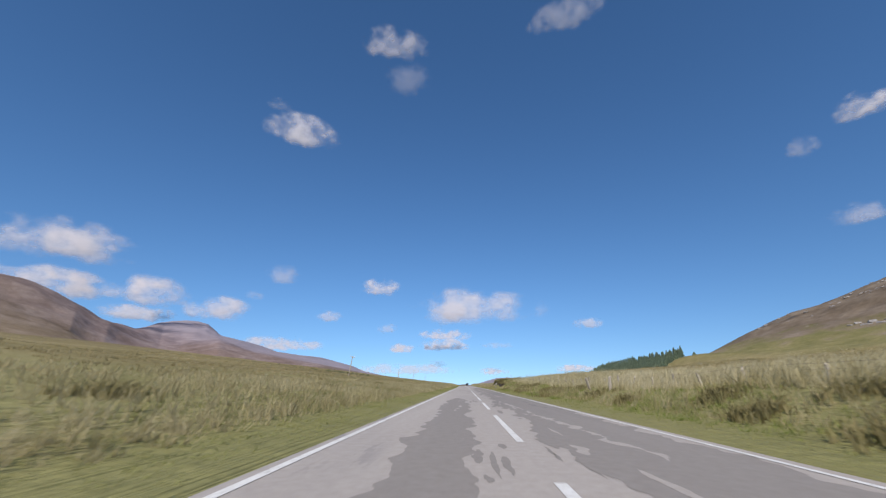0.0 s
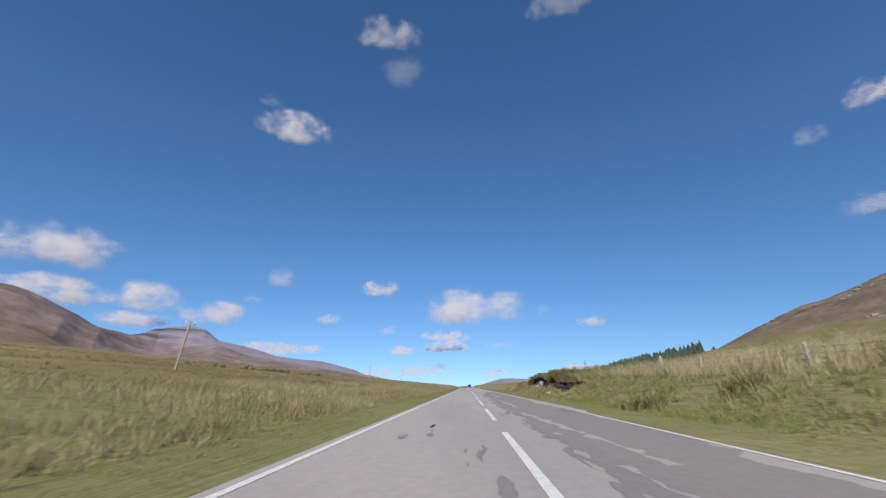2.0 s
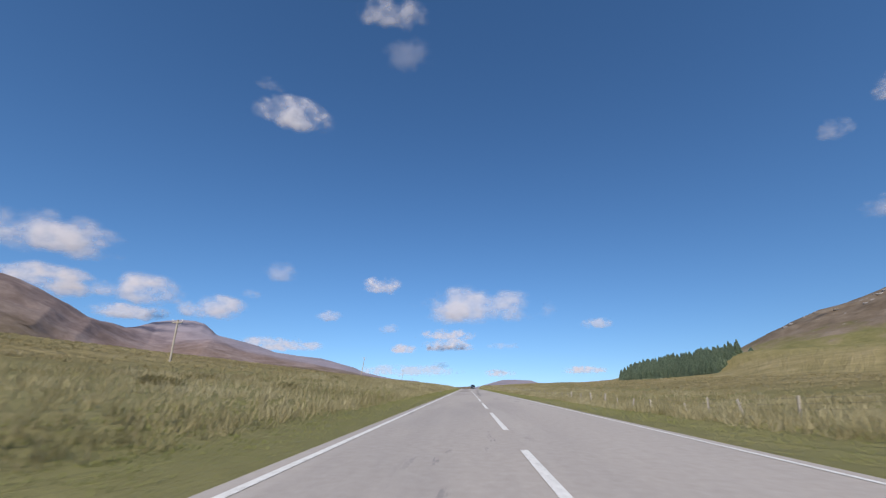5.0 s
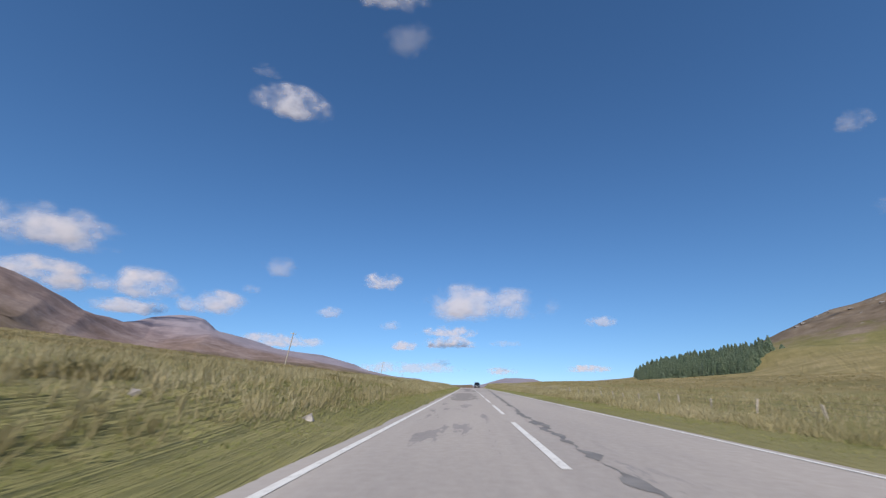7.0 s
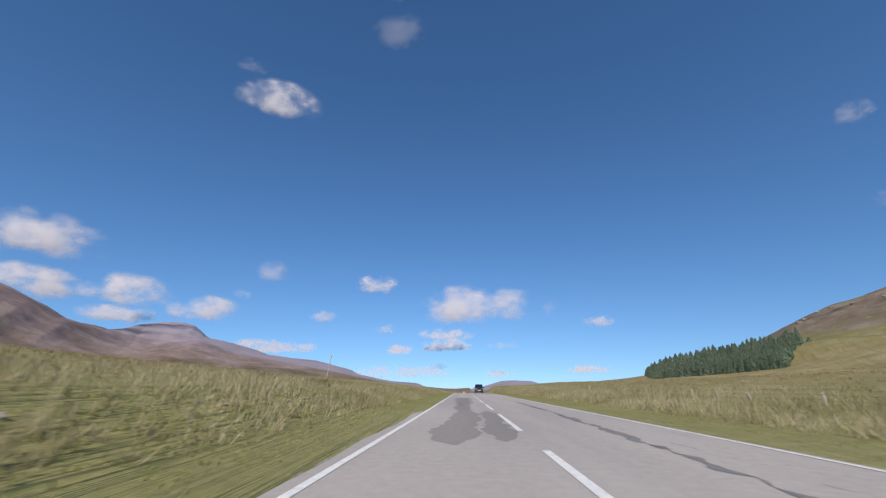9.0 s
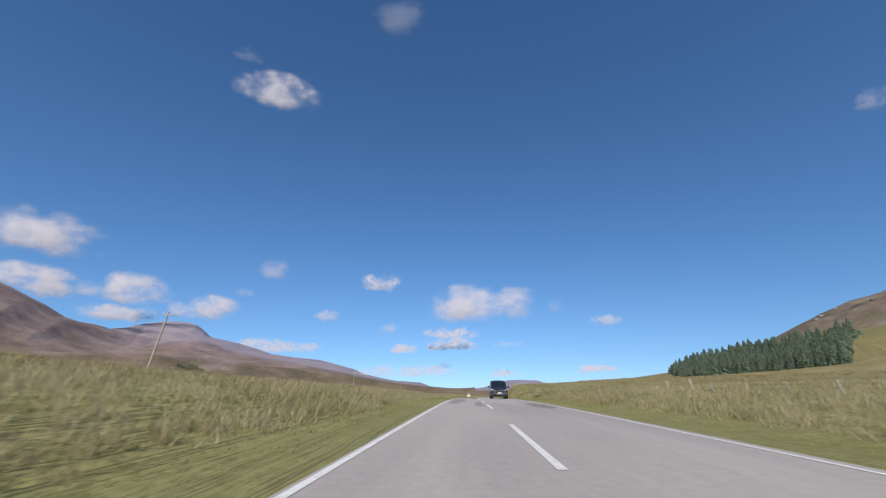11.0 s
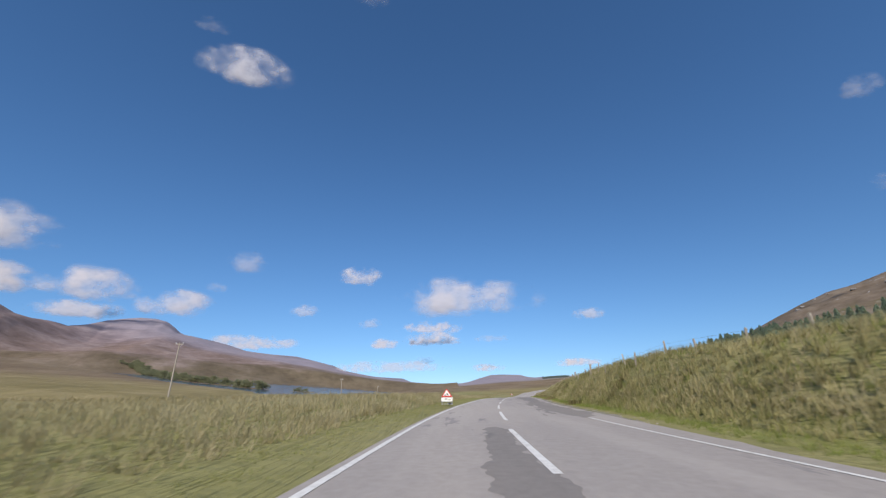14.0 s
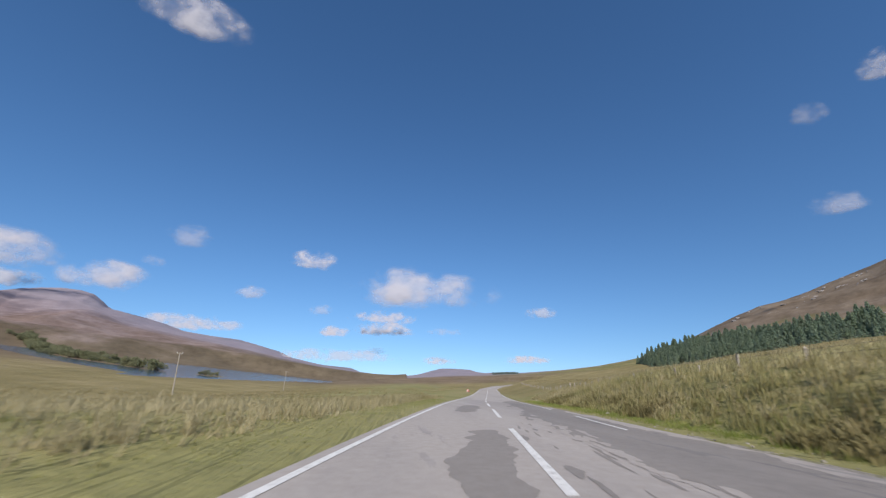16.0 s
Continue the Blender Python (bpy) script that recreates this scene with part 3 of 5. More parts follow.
def lane_edge(ks, vs):
    return lambda v: np.interp(v, ks, vs)


edge_in = lambda v: half_right(v) - 0.16
road_patch(-25, 118, lane_edge([-25, 40, 60, 75, 95, 108, 118], [0.76, 0.70, 0.85, 0.72, 0.95, 1.7, 2.4]), edge_in, square=6)
road_patch(-10, 31, -1.98, -0.90, square=5)
road_patch(206, 229, -2.6, -0.65, square=3)
road_patch(239, 274, lane_edge([239, 250, 274], [-2.0, -1.7, -2.1]), lane_edge([239, 250, 274], [-0.95, -0.9, -0.6]), square=2, jag=0.6)
road_patch(239.5, 250, -0.75, -0.15, square=2, jag=0.8)
road_patch(310.2, 328, lane_edge([310, 328], [-2.42, -2.6]), lane_edge([310, 313.5, 314.5, 328], [-1.75, -1.8, -1.28, -1.45]), square=0.4)
road_patch(305.6, 313.5, -0.68, -0.30, square=2)
road_patch(303, 311, 2.25, edge_in, square=3)
road_patch(327, 372.5, -0.72, -0.04, square=1.5, jag=0.2)
road_patch(376, 401, 2.45, lambda v: half_right(v) + 0.2 + 0.45 * lay_by(v), square=4)
road_patch(399, 452, lane_edge([399, 409, 412, 416, 428, 452], [2.75, 2.35, 1.95, 1.5, 1.35, 1.6]), lambda v: half_right(v) + 0.25 + 0.3 * lay_by(v), square=5)
road_patch(409.6, 413.4, lane_edge([409, 413], [-0.42, -0.55]), -0.09, square=0.4)
road_patch(414.6, 421, lane_edge([414, 417, 421], [-0.75, -1.1, -0.8]), -0.17, square=0.5)
road_patch(428, 436, -1.7, -0.5, square=1.5)
for y0, y1, d0, d1, w in ((33, 57, 1.95, 1.12, 0.10), (6, 16.5, 1.75, 1.30, 0.16), (16.8, 24, 1.40, 1.00, 0.12), (57, 69, 1.75, 1.05, 0.20), (70, 84, 1.5, 1.3, 0.14), (86, 104, 1.9, 2.1, 0.22), (406, 424, 2.0, 1.2, 0.12)):
    road_patch(y0, y1, lane_edge([y0, y1], [d0 - w / 2, d1 - w / 2]), lane_edge([y0, y1], [d0 + w / 2, d1 + w / 2]), M_ROAD, 0.0045, "worn_streak", 3)
# flakes torn out of the dressing
rng = np.random.default_rng(44)
for y0, y1, d0, d1, n in ((2, 26, -0.75, 0.5, 12), (55, 62, -2.2, 0.1, 10), (78, 83, -2.1, -1.0, 5), (303, 318, -0.7, -0.2, 9), (304, 310, 1.0, 1.5, 4), (407, 423, 0.25, 1.1, 22)):
    for _ in range(n):
        y, d, w = rng.uniform(y0, y1), rng.uniform(d0, d1), rng.uniform(0.025, 0.10)
        road_patch(y, y + rng.uniform(0.3, 1.3), d - w, d + w, M_PATCH, 0.0038, "worn_flake", 0.4, 1.3, 0.5)
# broken edges where the darker dressing wears off
for y0, y1, ks, vs, n in ((2, 112, [0, 40, 60, 75, 95, 112], [0.75, 0.70, 0.85, 0.72, 0.95, 2.0], 90), (2, 30, [0, 31], [-0.9, -0.9], 22), (207, 228, [207, 228], [-0.65, -0.65], 18), (207, 228, [207, 228], [-2.6, -2.6], 14), (377, 400, [377, 400], [2.45, 2.45], 24), (402, 446, [399, 409, 412, 416, 428, 452], [2.75, 2.35, 1.95, 1.5, 1.35, 1.6], 46)):
    for k in range(n):
        y, w = rng.uniform(y0, y1), rng.uniform(0.03, 0.13)
        inside = k % 2 == 0
        d = float(np.interp(y, ks, vs)) + (1 if inside else -1) * abs(rng.normal(0.05, 0.22)) * (-1 if vs[0] == -0.9 or vs[0] == -0.65 else 1)
        road_patch(y, y + rng.uniform(0.4, 2.2), d - w, d + w, M_ROAD if inside else M_PATCH, (0.0044 if inside else 0.0034) + 0.000011 * k, "worn_flake", 0.5, 1.2, 0.5)
for y0, y1, ks, vs in ((172, 262, [172, 195, 218, 250, 262], [0.4, 0.6, 1.25, 2.2, 2.3]), (96, 128, [96, 110, 128], [1.6, 1.85, 1.7])):
    road_patch(y0, y1, lane_edge(ks, vs), lane_edge(ks, [v + (0.08 if y0 < 172 else 0.15) for v in vs]), M_TAR, 0.005, "tar_seam", 3, 0.8)
marks = [(7.7 + 9.35 * k, 6.3) for k in range(-5, 31)] + [(331.8 + 9.6 * k, 5.8) for k in (-3, -2, -1)] + [(331.8 + 11.2 * k, 5.8) for k in range(3)] + [(365.3 + 9.95 * k, 6.3) for k in range(6)] + [(425.2 + 9.6 * k, 6.0) for k in range(38)]
for y0, long in marks:
    shift = float(np.interp(y0, [362, 376, 412, 440], [0.0, 0.20, 0.16, 0.08]))
    mk = strip("centre_mark", shift - 0.065, shift + 0.065, y0, y0 + long, 0.006, M_LINE)
    mk.parent = road

# ---- clouds: thin sheets of vapour on a flat dome of air about a kilometre up ----
DOME_A, DOME_C, DOME_Y = 4450.0, 1080.0, 200.0


def dome_point(b, e):
    """Where the line at bearing b and rise e from the start of the road meets the dome (degrees)."""
    b, e = np.radians(b), np.radians(e)
    x, y, z = np.sin(b) * np.cos(e), np.cos(b) * np.cos(e), np.sin(e)
    A = (x * x + y * y) / DOME_A**2 + z * z / DOME_C**2
    B = -2 * y * DOME_Y / DOME_A**2
    C = DOME_Y**2 / DOME_A**2 - 1
    r = (-B + np.sqrt(B * B - 4 * A * C)) / (2 * A)
    return x * r, y * r, z * r


def cloud(b, e, wb, we, thick, near=1.0):
    nx, ny = 21, 11
    wb, we = wb * 1.1, we * 1.12
    U, V = np.meshgrid(np.linspace(-1, 1, nx), np.linspace(-1, 1, ny))
    x0, y0, z0 = (v * near for v in dome_point(b, e))
    c = Vector((x0, y0, z0))
    n = (sun_dir - c.normalized()).normalized()  # the cloud's broad side leans towards the sun
    bb, ee = np.radians(b + U * wb), np.radians(e + V * we)
    dx, dy, dz = np.sin(bb) * np.cos(ee), np.cos(bb) * np.cos(ee), np.sin(ee)
    k = c.dot(n) / (dx * n.x + dy * n.y + dz * n.z)
    x, y, z = dx * k, dy * k, dz * k
    i = (np.arange(ny - 1)[:, None] * nx + np.arange(nx - 1)[None]).ravel()
    f = np.stack([i, i + 1, i + nx + 1, i + nx], 1)
    me = bpy.data.meshes.new("cloud")
    me.from_pydata(np.stack([(x - x0).ravel(), (y - y0).ravel(), (z - z0).ravel()], 1).tolist(), [], f.tolist())
    lay = me.uv_layers.new(name="UVMap")
    uv = np.stack([U.ravel(), V.ravel()], 1)[f.ravel()]
    lay.data.foreach_set("uv", uv.ravel())
    me.materials.append(M_CLOUD)
    me.shade_smooth()
    ob = new("cloud", me)
    ob.location = (x0, y0, z0)
    ob["thickness"] = float(thick)
    ob["half_height"] = float(c.length * np.radians(we) * (1.0 if e > 7 else 0.2))
    ob["aspect"] = float(max(1.0, 0.72 * wb / we))
    kind = "small white cumulus cloud in a blue sky" if thick > 0.7 else "thin wispy white cloud in a blue sky"
    return tagged(ob, kind, "cloud", group="clouds in the sky")


# bearing, rise, half breadth and half height in degrees, thickness
HIGH_CLOUDS = [
    (18.58, 46.91, 7.0, 2.2, 0.35),
    (-12.04, 45.37, 6.0, 2.4, 0.60),
    (-9.24, 41.14, 4.6, 2.7, 0.22),
    (-29.42, 35.51, 2.07, 1.08, 0.16),
    (-25.80, 32.86, 5.6, 2.5, 0.85),
    (48.58, 26.32, 2.56, 1.71, 0.90),
    (42.85, 24.38, 1.72, 1.3, 0.28),
    (45.41, 16.32, 2.6, 1.4, 0.42),
    (-48.68, 14.04, 6.73, 2.77, 1.00),
    (-25.83, 13.76, 2.45, 1.61, 0.40),
    (-12.21, 12.89, 2.96, 1.50, 1.00),
    (-28.91, 10.72, 1.23, 0.78, 0.25),
    (0.93, 10.18, 10.4, 3.3, 0.90),
    (-40.21, 9.80, 4.43, 2.23, 1.00),
]
LOW_CLOUDS = [
    (-48.53, 9.78, 5.46, 1.97, 1.00),
    (-32.83, 8.72, 3.96, 1.86, 0.90),
    (-19.10, 8.62, 1.96, 1.02, 0.50),
    (16.61, 7.73, 2.02, 0.90, 0.60),
    (-40.63, 7.44, 4.17, 1.09, 0.80),
    (-11.12, 7.26, 1.64, 0.84, 0.40),
    (-3.14, 6.50, 4.36, 0.95, 0.90, 0.74),
    (-2.89, 5.11, 3.71, 1.04, 1.00, 0.74),
    (4.36, 5.09, 2.52, 0.51, 0.30, 0.74),
    (-25.03, 4.82, 5.48, 1.06, 0.90),
    (-8.89, 4.61, 1.84, 0.82, 0.90, 0.74),
    (-4.06, 2.60, 1.42, 0.61, 0.35, 0.74),
    (14.37, 1.97, 3.00, 0.58, 1.00, 0.74),
    (-8.17, 1.84, 7.27, 0.9, 0.6, 0.64),
    (3.84, 1.65, 2.18, 0.60, 0.80, 0.74),
]
for row in HIGH_CLOUDS + LOW_CLOUDS:
    cloud(*row)

# ---- helpers for building things ----


def part(name, bm, material, parent, label="", smooth=False):
    me = bpy.data.meshes.new(name)
    bm.to_mesh(me)
    bm.free()
    me.materials.append(material)
    if smooth:
        me.shade_smooth()
    ob = new(name, me)
    ob.parent = parent
    return tagged(ob, label)


def empty(name, label, category, m=None, group="", kind=""):
    ob = new(name)
    ob.empty_display_size = 0.2
    if m is not None:
        ob.matrix_basis = m
    return tagged(ob, label, category, group, kind)


def box(sx, sy, sz, m=Matrix(), bevel=0.0, bm=None):
    bm = bm or bmesh.new()
    r = bmesh.ops.create_cube(bm, size=1, matrix=m @ Matrix.Diagonal((sx, sy, sz, 1)))
    if bevel:
        es = list({e for v in r["verts"] for e in v.link_edges})
        bmesh.ops.bevel(bm, geom=es, offset=bevel, segments=2, affect="EDGES", profile=0.6)
    return bm


def rod(r0, r1, length, m=Matrix(), n=10, bm=None):
    """A tapered round bar along z from its base."""
    bm = bm or bmesh.new()
    bmesh.ops.create_cone(bm, cap_ends=True, segments=n, radius1=r0, radius2=r1, depth=length, matrix=m @ Matrix.Translation((0, 0, length / 2)))
    return bm


def poly(points, depth, m=Matrix(), bm=None):
    """A flat shape in the xz plane, as thick as depth (towards +y)."""
    bm = bm or bmesh.new()
    f = bm.faces.new([bm.verts.new(m @ Vector((x, 0, z))) for x, z in points])
    r = bmesh.ops.extrude_face_region(bm, geom=[f])
    bmesh.ops.translate(bm, vec=m.to_3x3() @ Vector((0, depth, 0)), verts=[g for g in r["geom"] if isinstance(g, bmesh.types.BMVert)])
    bmesh.ops.recalc_face_normals(bm, faces=bm.faces)
    return bm


def gz(x, y):
    return float(land_z(np.array([x]), np.array([y]))[0])


# ---- grass: many thousand blades, three kinds ----


def blades(name, material, x, y, z, per, h, width, lean, label, seed, simple=False):
    """Tufts of bent blades rooted at the given places."""
    rng = np.random.default_rng(seed)
    n = len(x) * per
    X, Y, Z = (np.repeat(v, per) for v in (x, y, z))
    H = np.repeat(h * rng.uniform(0.55, 1.25, len(x)), per) * rng.uniform(0.6, 1.15, n)
    rad = np.repeat(np.broadcast_to(width, len(x)), per)
    a, r = rng.uniform(0, 2 * np.pi, n), rng.uniform(0, 1, n) * rad * 5
    X, Y = X + np.cos(a) * r, Y + np.sin(a) * r
    la = a + rng.normal(0, 0.7, n)
    L = H * rng.uniform(0.1, 1.0, n) * lean
    dx, dy = np.cos(la) * L + 0.12 * H, np.sin(la) * L
    fa = rng.uniform(0, np.pi, n)
    wx, wy = np.cos(fa) * rad * 0.5, np.sin(fa) * rad * 0.5
    v = np.empty((n, 5, 3))
    v[:, 0] = np.stack([X - wx, Y - wy, Z - 0.05], 1)
    v[:, 1] = np.stack([X + wx, Y + wy, Z - 0.05], 1)
    mx, my, mz = X + dx * 0.3, Y + dy * 0.3, Z + H * 0.6
    v[:, 2] = np.stack([mx - wx * 0.8, my - wy * 0.8, mz], 1)
    v[:, 3] = np.stack([mx + wx * 0.8, my + wy * 0.8, mz], 1)
    v[:, 4] = np.stack([X + dx, Y + dy, Z + H * (1 - 0.25 * np.minimum(lean, 1) * rng.uniform(0, 1, n))], 1)
    tri = np.array([[0, 1, 3], [0, 3, 2], [2, 3, 4]])
    if simple:
        v, tri = v[:, (0, 1, 4)], np.array([[0, 1, 2]])
    k = v.shape[1]
    f = (np.arange(n)[:, None, None] * k + tri[None]).reshape(-1)
    me = bpy.data.meshes.new(name)
    me.vertices.add(n * k)
    me.vertices.foreach_set("co", v.ravel())
    me.loops.add(len(f))
    me.loops.foreach_set("vertex_index", f.astype(np.int32))
    me.polygons.add(len(f) // 3)
    me.polygons.foreach_set("loop_start", np.arange(0, len(f), 3, dtype=np.int32))
    me.update(calc_edges=True)
    me.materials.append(material)
    return tagged(new(name, me), label, "grass", kind="stuff")


def sow(side, o0, o1, y0, y1, per_m2, seed, power=1.0, clump=0.0):
    """Places between o0 and o1 metres off the road's edge, thinning outwards, in clumps."""
    rng = np.random.default_rng(seed)
    n = int((o1 - o0) * (y1 - y0) * per_m2)
    y = rng.uniform(y0, y1, n)
    o = o0 + (o1 - o0) * rng.uniform(0, 1, n) ** power
    x = road_x(y) + np.where(side < 0, -half_left(y) - o, half_right(y) + o + lay_by(y) * np.clip((3.5 - o) / 3, 0, 1))
    if clump:
        keep = fbm(x, y, 3.2, 3, seed) + 0.35 * rng.uniform(-1, 1, n) > clump
        x, y = x[keep], y[keep]
    o = np.where(side > 0, x - road_x(y) - half_right(y), 9.0)
    keep = (loch(x, y)[0] < 0.05) & ~((y > 79.5) & (y < 96) & (o > 2.1) & (o < 3.3))
    x, y = x[keep], y[keep]
    return x, y, land_z(x, y)


for side, tag in ((-1, 1), (1, 2)):
    x, y, z = sow(side, 0.45, 4.4 if side < 0 else 3.2, 2, 450, 17, 10 + tag)
    edge = np.where(np.minimum(np.abs(x - road_x(y) + half_left(y)), np.abs(x - road_x(y) - half_right(y))) < 0.9, 0.6, 1.0)
    blades("verge_grass", M_VERGE, x, y, z, 9, 0.042 * edge, 0.050, 1.0, "short green verge grass beside the road", 20 + tag, True)
    x, y, z = sow(side, 2.3 if side < 0 else 2.4, 12.5, 2, 460, 4.7, 30 + tag, 1.7, -0.3)
    if side > 0:  # the slope below the first fence is short and green
        bare = (y < 78) & (x - road_x(y) - half_right(y) < 4.3) & (np.arange(len(y)) % 5 > 0)
        x, y, z = x[~bare], y[~bare], z[~bare]
    tall = np.interp(y, [0, 50, 72], [0.62, 0.60, 0.41]) if side > 0 else 0.41
    blades("tall_grass", M_REED, x, y, z, 8, tall, 0.014, 1.15, "tall straw-tipped moor grass in clumps", 40 + tag)
    x, y, z = sow(side, 1.9 if side < 0 else 2.1, 13.5, 2, 460, 5, 130 + tag, 1.4, -0.5)
    blades("under_grass", M_REED, x, y, z, 7, 0.30, 0.024, 1.2, "soft undergrowth of bent straw and green grass", 140 + tag, True)
    if side > 0:
        x, y, z = sow(side, 1.6, 8.5, 325, 440, 13, 70)
        blades("bank_grass", M_BANK, x, y, z, 10, 0.42, 0.017, 1.0, "long tangled grass covering the roadside bank", 71)
        x, y, z = sow(side, 4.3, 9.5, 4, 78, 10, 79)
        blades("straw_grass", M_STRAW, x, y, z, 9, 0.64, 0.013, 0.8, "pale seeded straw along the fence", 80)
        x, y, z = sow(side, 1.5, 4.6, 4, 80, 16, 81, 1.0, -0.02)
        blades("lush_grass", M_LUSH, x, y, z, 10, 0.20, 0.02, 1.1, "green mossy tufts on the roadside slope", 82, True)
        x, y, z = sow(side, 0.5, 2.3, 355, 450, 26, 75)
        blades("lush_grass", M_LUSH, x, y, z, 9, 0.13, 0.018, 1.1, "bright green grass between the grit and the bank", 76, True)
        x, y, z = sow(side, 1.8, 6.0, 345, 420, 12, 77, 1.0, 0.12)
        blades("lush_grass", M_LUSH, x, y, z, 12, 0.26, 0.02, 1.1, "mossy green tufts among the straw on the bank", 78, True)
        x, y, z = sow(side, 0.8, 2.3, 76, 102, 16, 72)
        blades("slope_grass", M_BANK, x, y, z, 7, 0.2, 0.022, 1.0, "rough grass on the slope below the rock face", 73)
    x, y, z = sow(side, 11, 75, 5, 600, 0.42, 50 + tag, 1.5, -0.2)
    wd = np.interp(np.abs(x - road_x(y)), [12, 80], [0.035, 0.10])
    blades("moor_grass", M_MOOR, x, y, z, 15, 0.25, wd, 1.0, "straw and green moor grass running up the slopes", 60 + tag, True)

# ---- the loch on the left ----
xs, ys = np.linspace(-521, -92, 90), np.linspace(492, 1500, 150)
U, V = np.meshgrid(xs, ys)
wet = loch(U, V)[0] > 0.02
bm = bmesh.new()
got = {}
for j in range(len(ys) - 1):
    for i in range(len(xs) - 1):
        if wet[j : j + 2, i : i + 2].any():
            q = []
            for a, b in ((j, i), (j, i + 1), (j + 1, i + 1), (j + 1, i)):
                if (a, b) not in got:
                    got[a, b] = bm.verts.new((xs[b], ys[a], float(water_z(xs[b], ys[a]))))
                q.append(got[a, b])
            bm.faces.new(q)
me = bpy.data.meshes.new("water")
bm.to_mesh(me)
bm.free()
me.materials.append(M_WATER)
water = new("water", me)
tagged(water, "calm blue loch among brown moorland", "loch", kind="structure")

# ---- shrubs and trees ----


def leaf_cloud(n, rng, place, size):
    """n small leaf faces; place(rng) gives the spot, size their length."""
    bm = bmesh.new()
    for _ in range(n):
        c = Vector(place(rng))
        a = Euler(rng.uniform(0, 6.3, 3).tolist()).to_matrix()
        s = size * rng.uniform(0.6, 1.4)
        vs = [bm.verts.new(c + a @ Vector(q) * s) for q in ((-0.5, 0, 0), (0, -0.28, 0.08), (0.5, 0, 0), (0, 0.28, 0.08))]
        bm.faces.new(vs)
    return bm


def make_shrub(seed):
    rng = np.random.default_rng(seed)
    sh = empty("shrub", "dark green rounded shrub on the loch's shore", "shrub", group="shrubs by the loch")
    bm = bmesh.new()
    lobes = []
    for k in range(6):
        a, t = rng.uniform(0, 6.28), rng.uniform(0.2, 0.9)
        tip = Vector((math.cos(a) * t * 1.3, math.sin(a) * t * 1.3, rng.uniform(0.5, 1.9)))
        lobes.append(tip)
        rod(0.06, 0.02, tip.length, tip.to_track_quat("Z", "Y").to_matrix().to_4x4(), 5, bm)
    part("stems", bm, M_BARK, sh)

    def spot(r):
        c = lobes[r.integers(len(lobes))]
        d = r.normal(0, 1, 3)
        d = d / np.linalg.norm(d) * r.uniform(0.4, 0.9)
        return (c[0] + d[0], c[1] + d[1], max(0.1, c[2] + d[2] * 0.75))

    part("foliage", leaf_cloud(620, rng, spot, 0.30), M_SCRUB, sh)
    return sh


def make_spruce(seed, h=19.5):
    rng = np.random.default_rng(seed)
    tr = empty("spruce_tree", "dense dark green spruce in a hillside plantation", "tree", group="plantation spruces")
    part("trunk", rod(0.2, 0.03, h * 0.97, Matrix(), 7), M_BARK, tr)
    bm = bmesh.new()
    z = 0.6
    while z < h - 0.9:
        t = z / h
        R = (1 - t) ** 0.7 * 5.7 * rng.uniform(0.85, 1.15) + 0.12
        for k in range(int(rng.integers(10, 13))):
            a = rng.uniform(0, 6.28)
            r = R * rng.uniform(0.7, 1.15)
            up = rng.uniform(-0.75, -0.15) * r
            w = r * 0.30 + 0.08
            d, s = Vector((math.cos(a), math.sin(a), 0)), Vector((-math.sin(a), math.cos(a), 0))
            o = Vector((0, 0, z + rng.uniform(-0.2, 0.2)))
            p = [o + d * 0.05, o + d * r * 0.5 + s * w + Vector((0, 0, up * 0.3)), o + d * r + Vector((0, 0, up)), o + d * r * 0.5 - s * w + Vector((0, 0, up * 0.3))]
            q = [bm.verts.new(v) for v in p]
            hang = bm.verts.new(o + d * r * 0.6 + Vector((0, 0, up - 0.6)))
            bm.faces.new(q)
            bm.faces.new((q[1], hang, q[3]))
            bm.faces.new((q[0], q[2], hang))
        z += 0.7
    tip = [bm.verts.new((0.1 * math.cos(k * 2.1), 0.1 * math.sin(k * 2.1), h - 0.6)) for k in range(3)]
    top = bm.verts.new((0, 0, h + 0.25))
    for k in range(3):
        bm.faces.new((tip[k], tip[(k + 1) % 3], top))
    part("crown", bm, M_NEEDLE, tr)
    return tr


def put(ob, x, y, s=1.0, turn=0.0, sink=0.05):
    ob.scale = (s, s, s)
    ob.matrix_basis = pose(x, y, gz(x, y) - sink, 0, 0, turn) @ Matrix.Diagonal((s, s, s, 1))
    return ob


def scatter(makers, places, sink=0.1):
    """Copies of a few built kinds at (x, y, scale)."""
    rng = np.random.default_rng(77)
    kinds = [f(k) for k, f in enumerate(makers)]
    zs = land_z(np.array([p[0] for p in places]), np.array([p[1] for p in places]))
    for i, (x, y, s) in enumerate(places):
        m = pose(x, y, float(zs[i]) - sink, 0, 0, rng.uniform(0, 360)) @ Matrix.Diagonal((s, s, s, 1))
        if i < len(kinds):
            kinds[i].matrix_basis = m
        else:
            src = kinds[i % len(kinds)]
            keep = src.matrix_basis.copy()
            src.matrix_basis = Matrix()
            copy_thing(src, m)
            src.matrix_basis = keep


rng = np.random.default_rng(5)
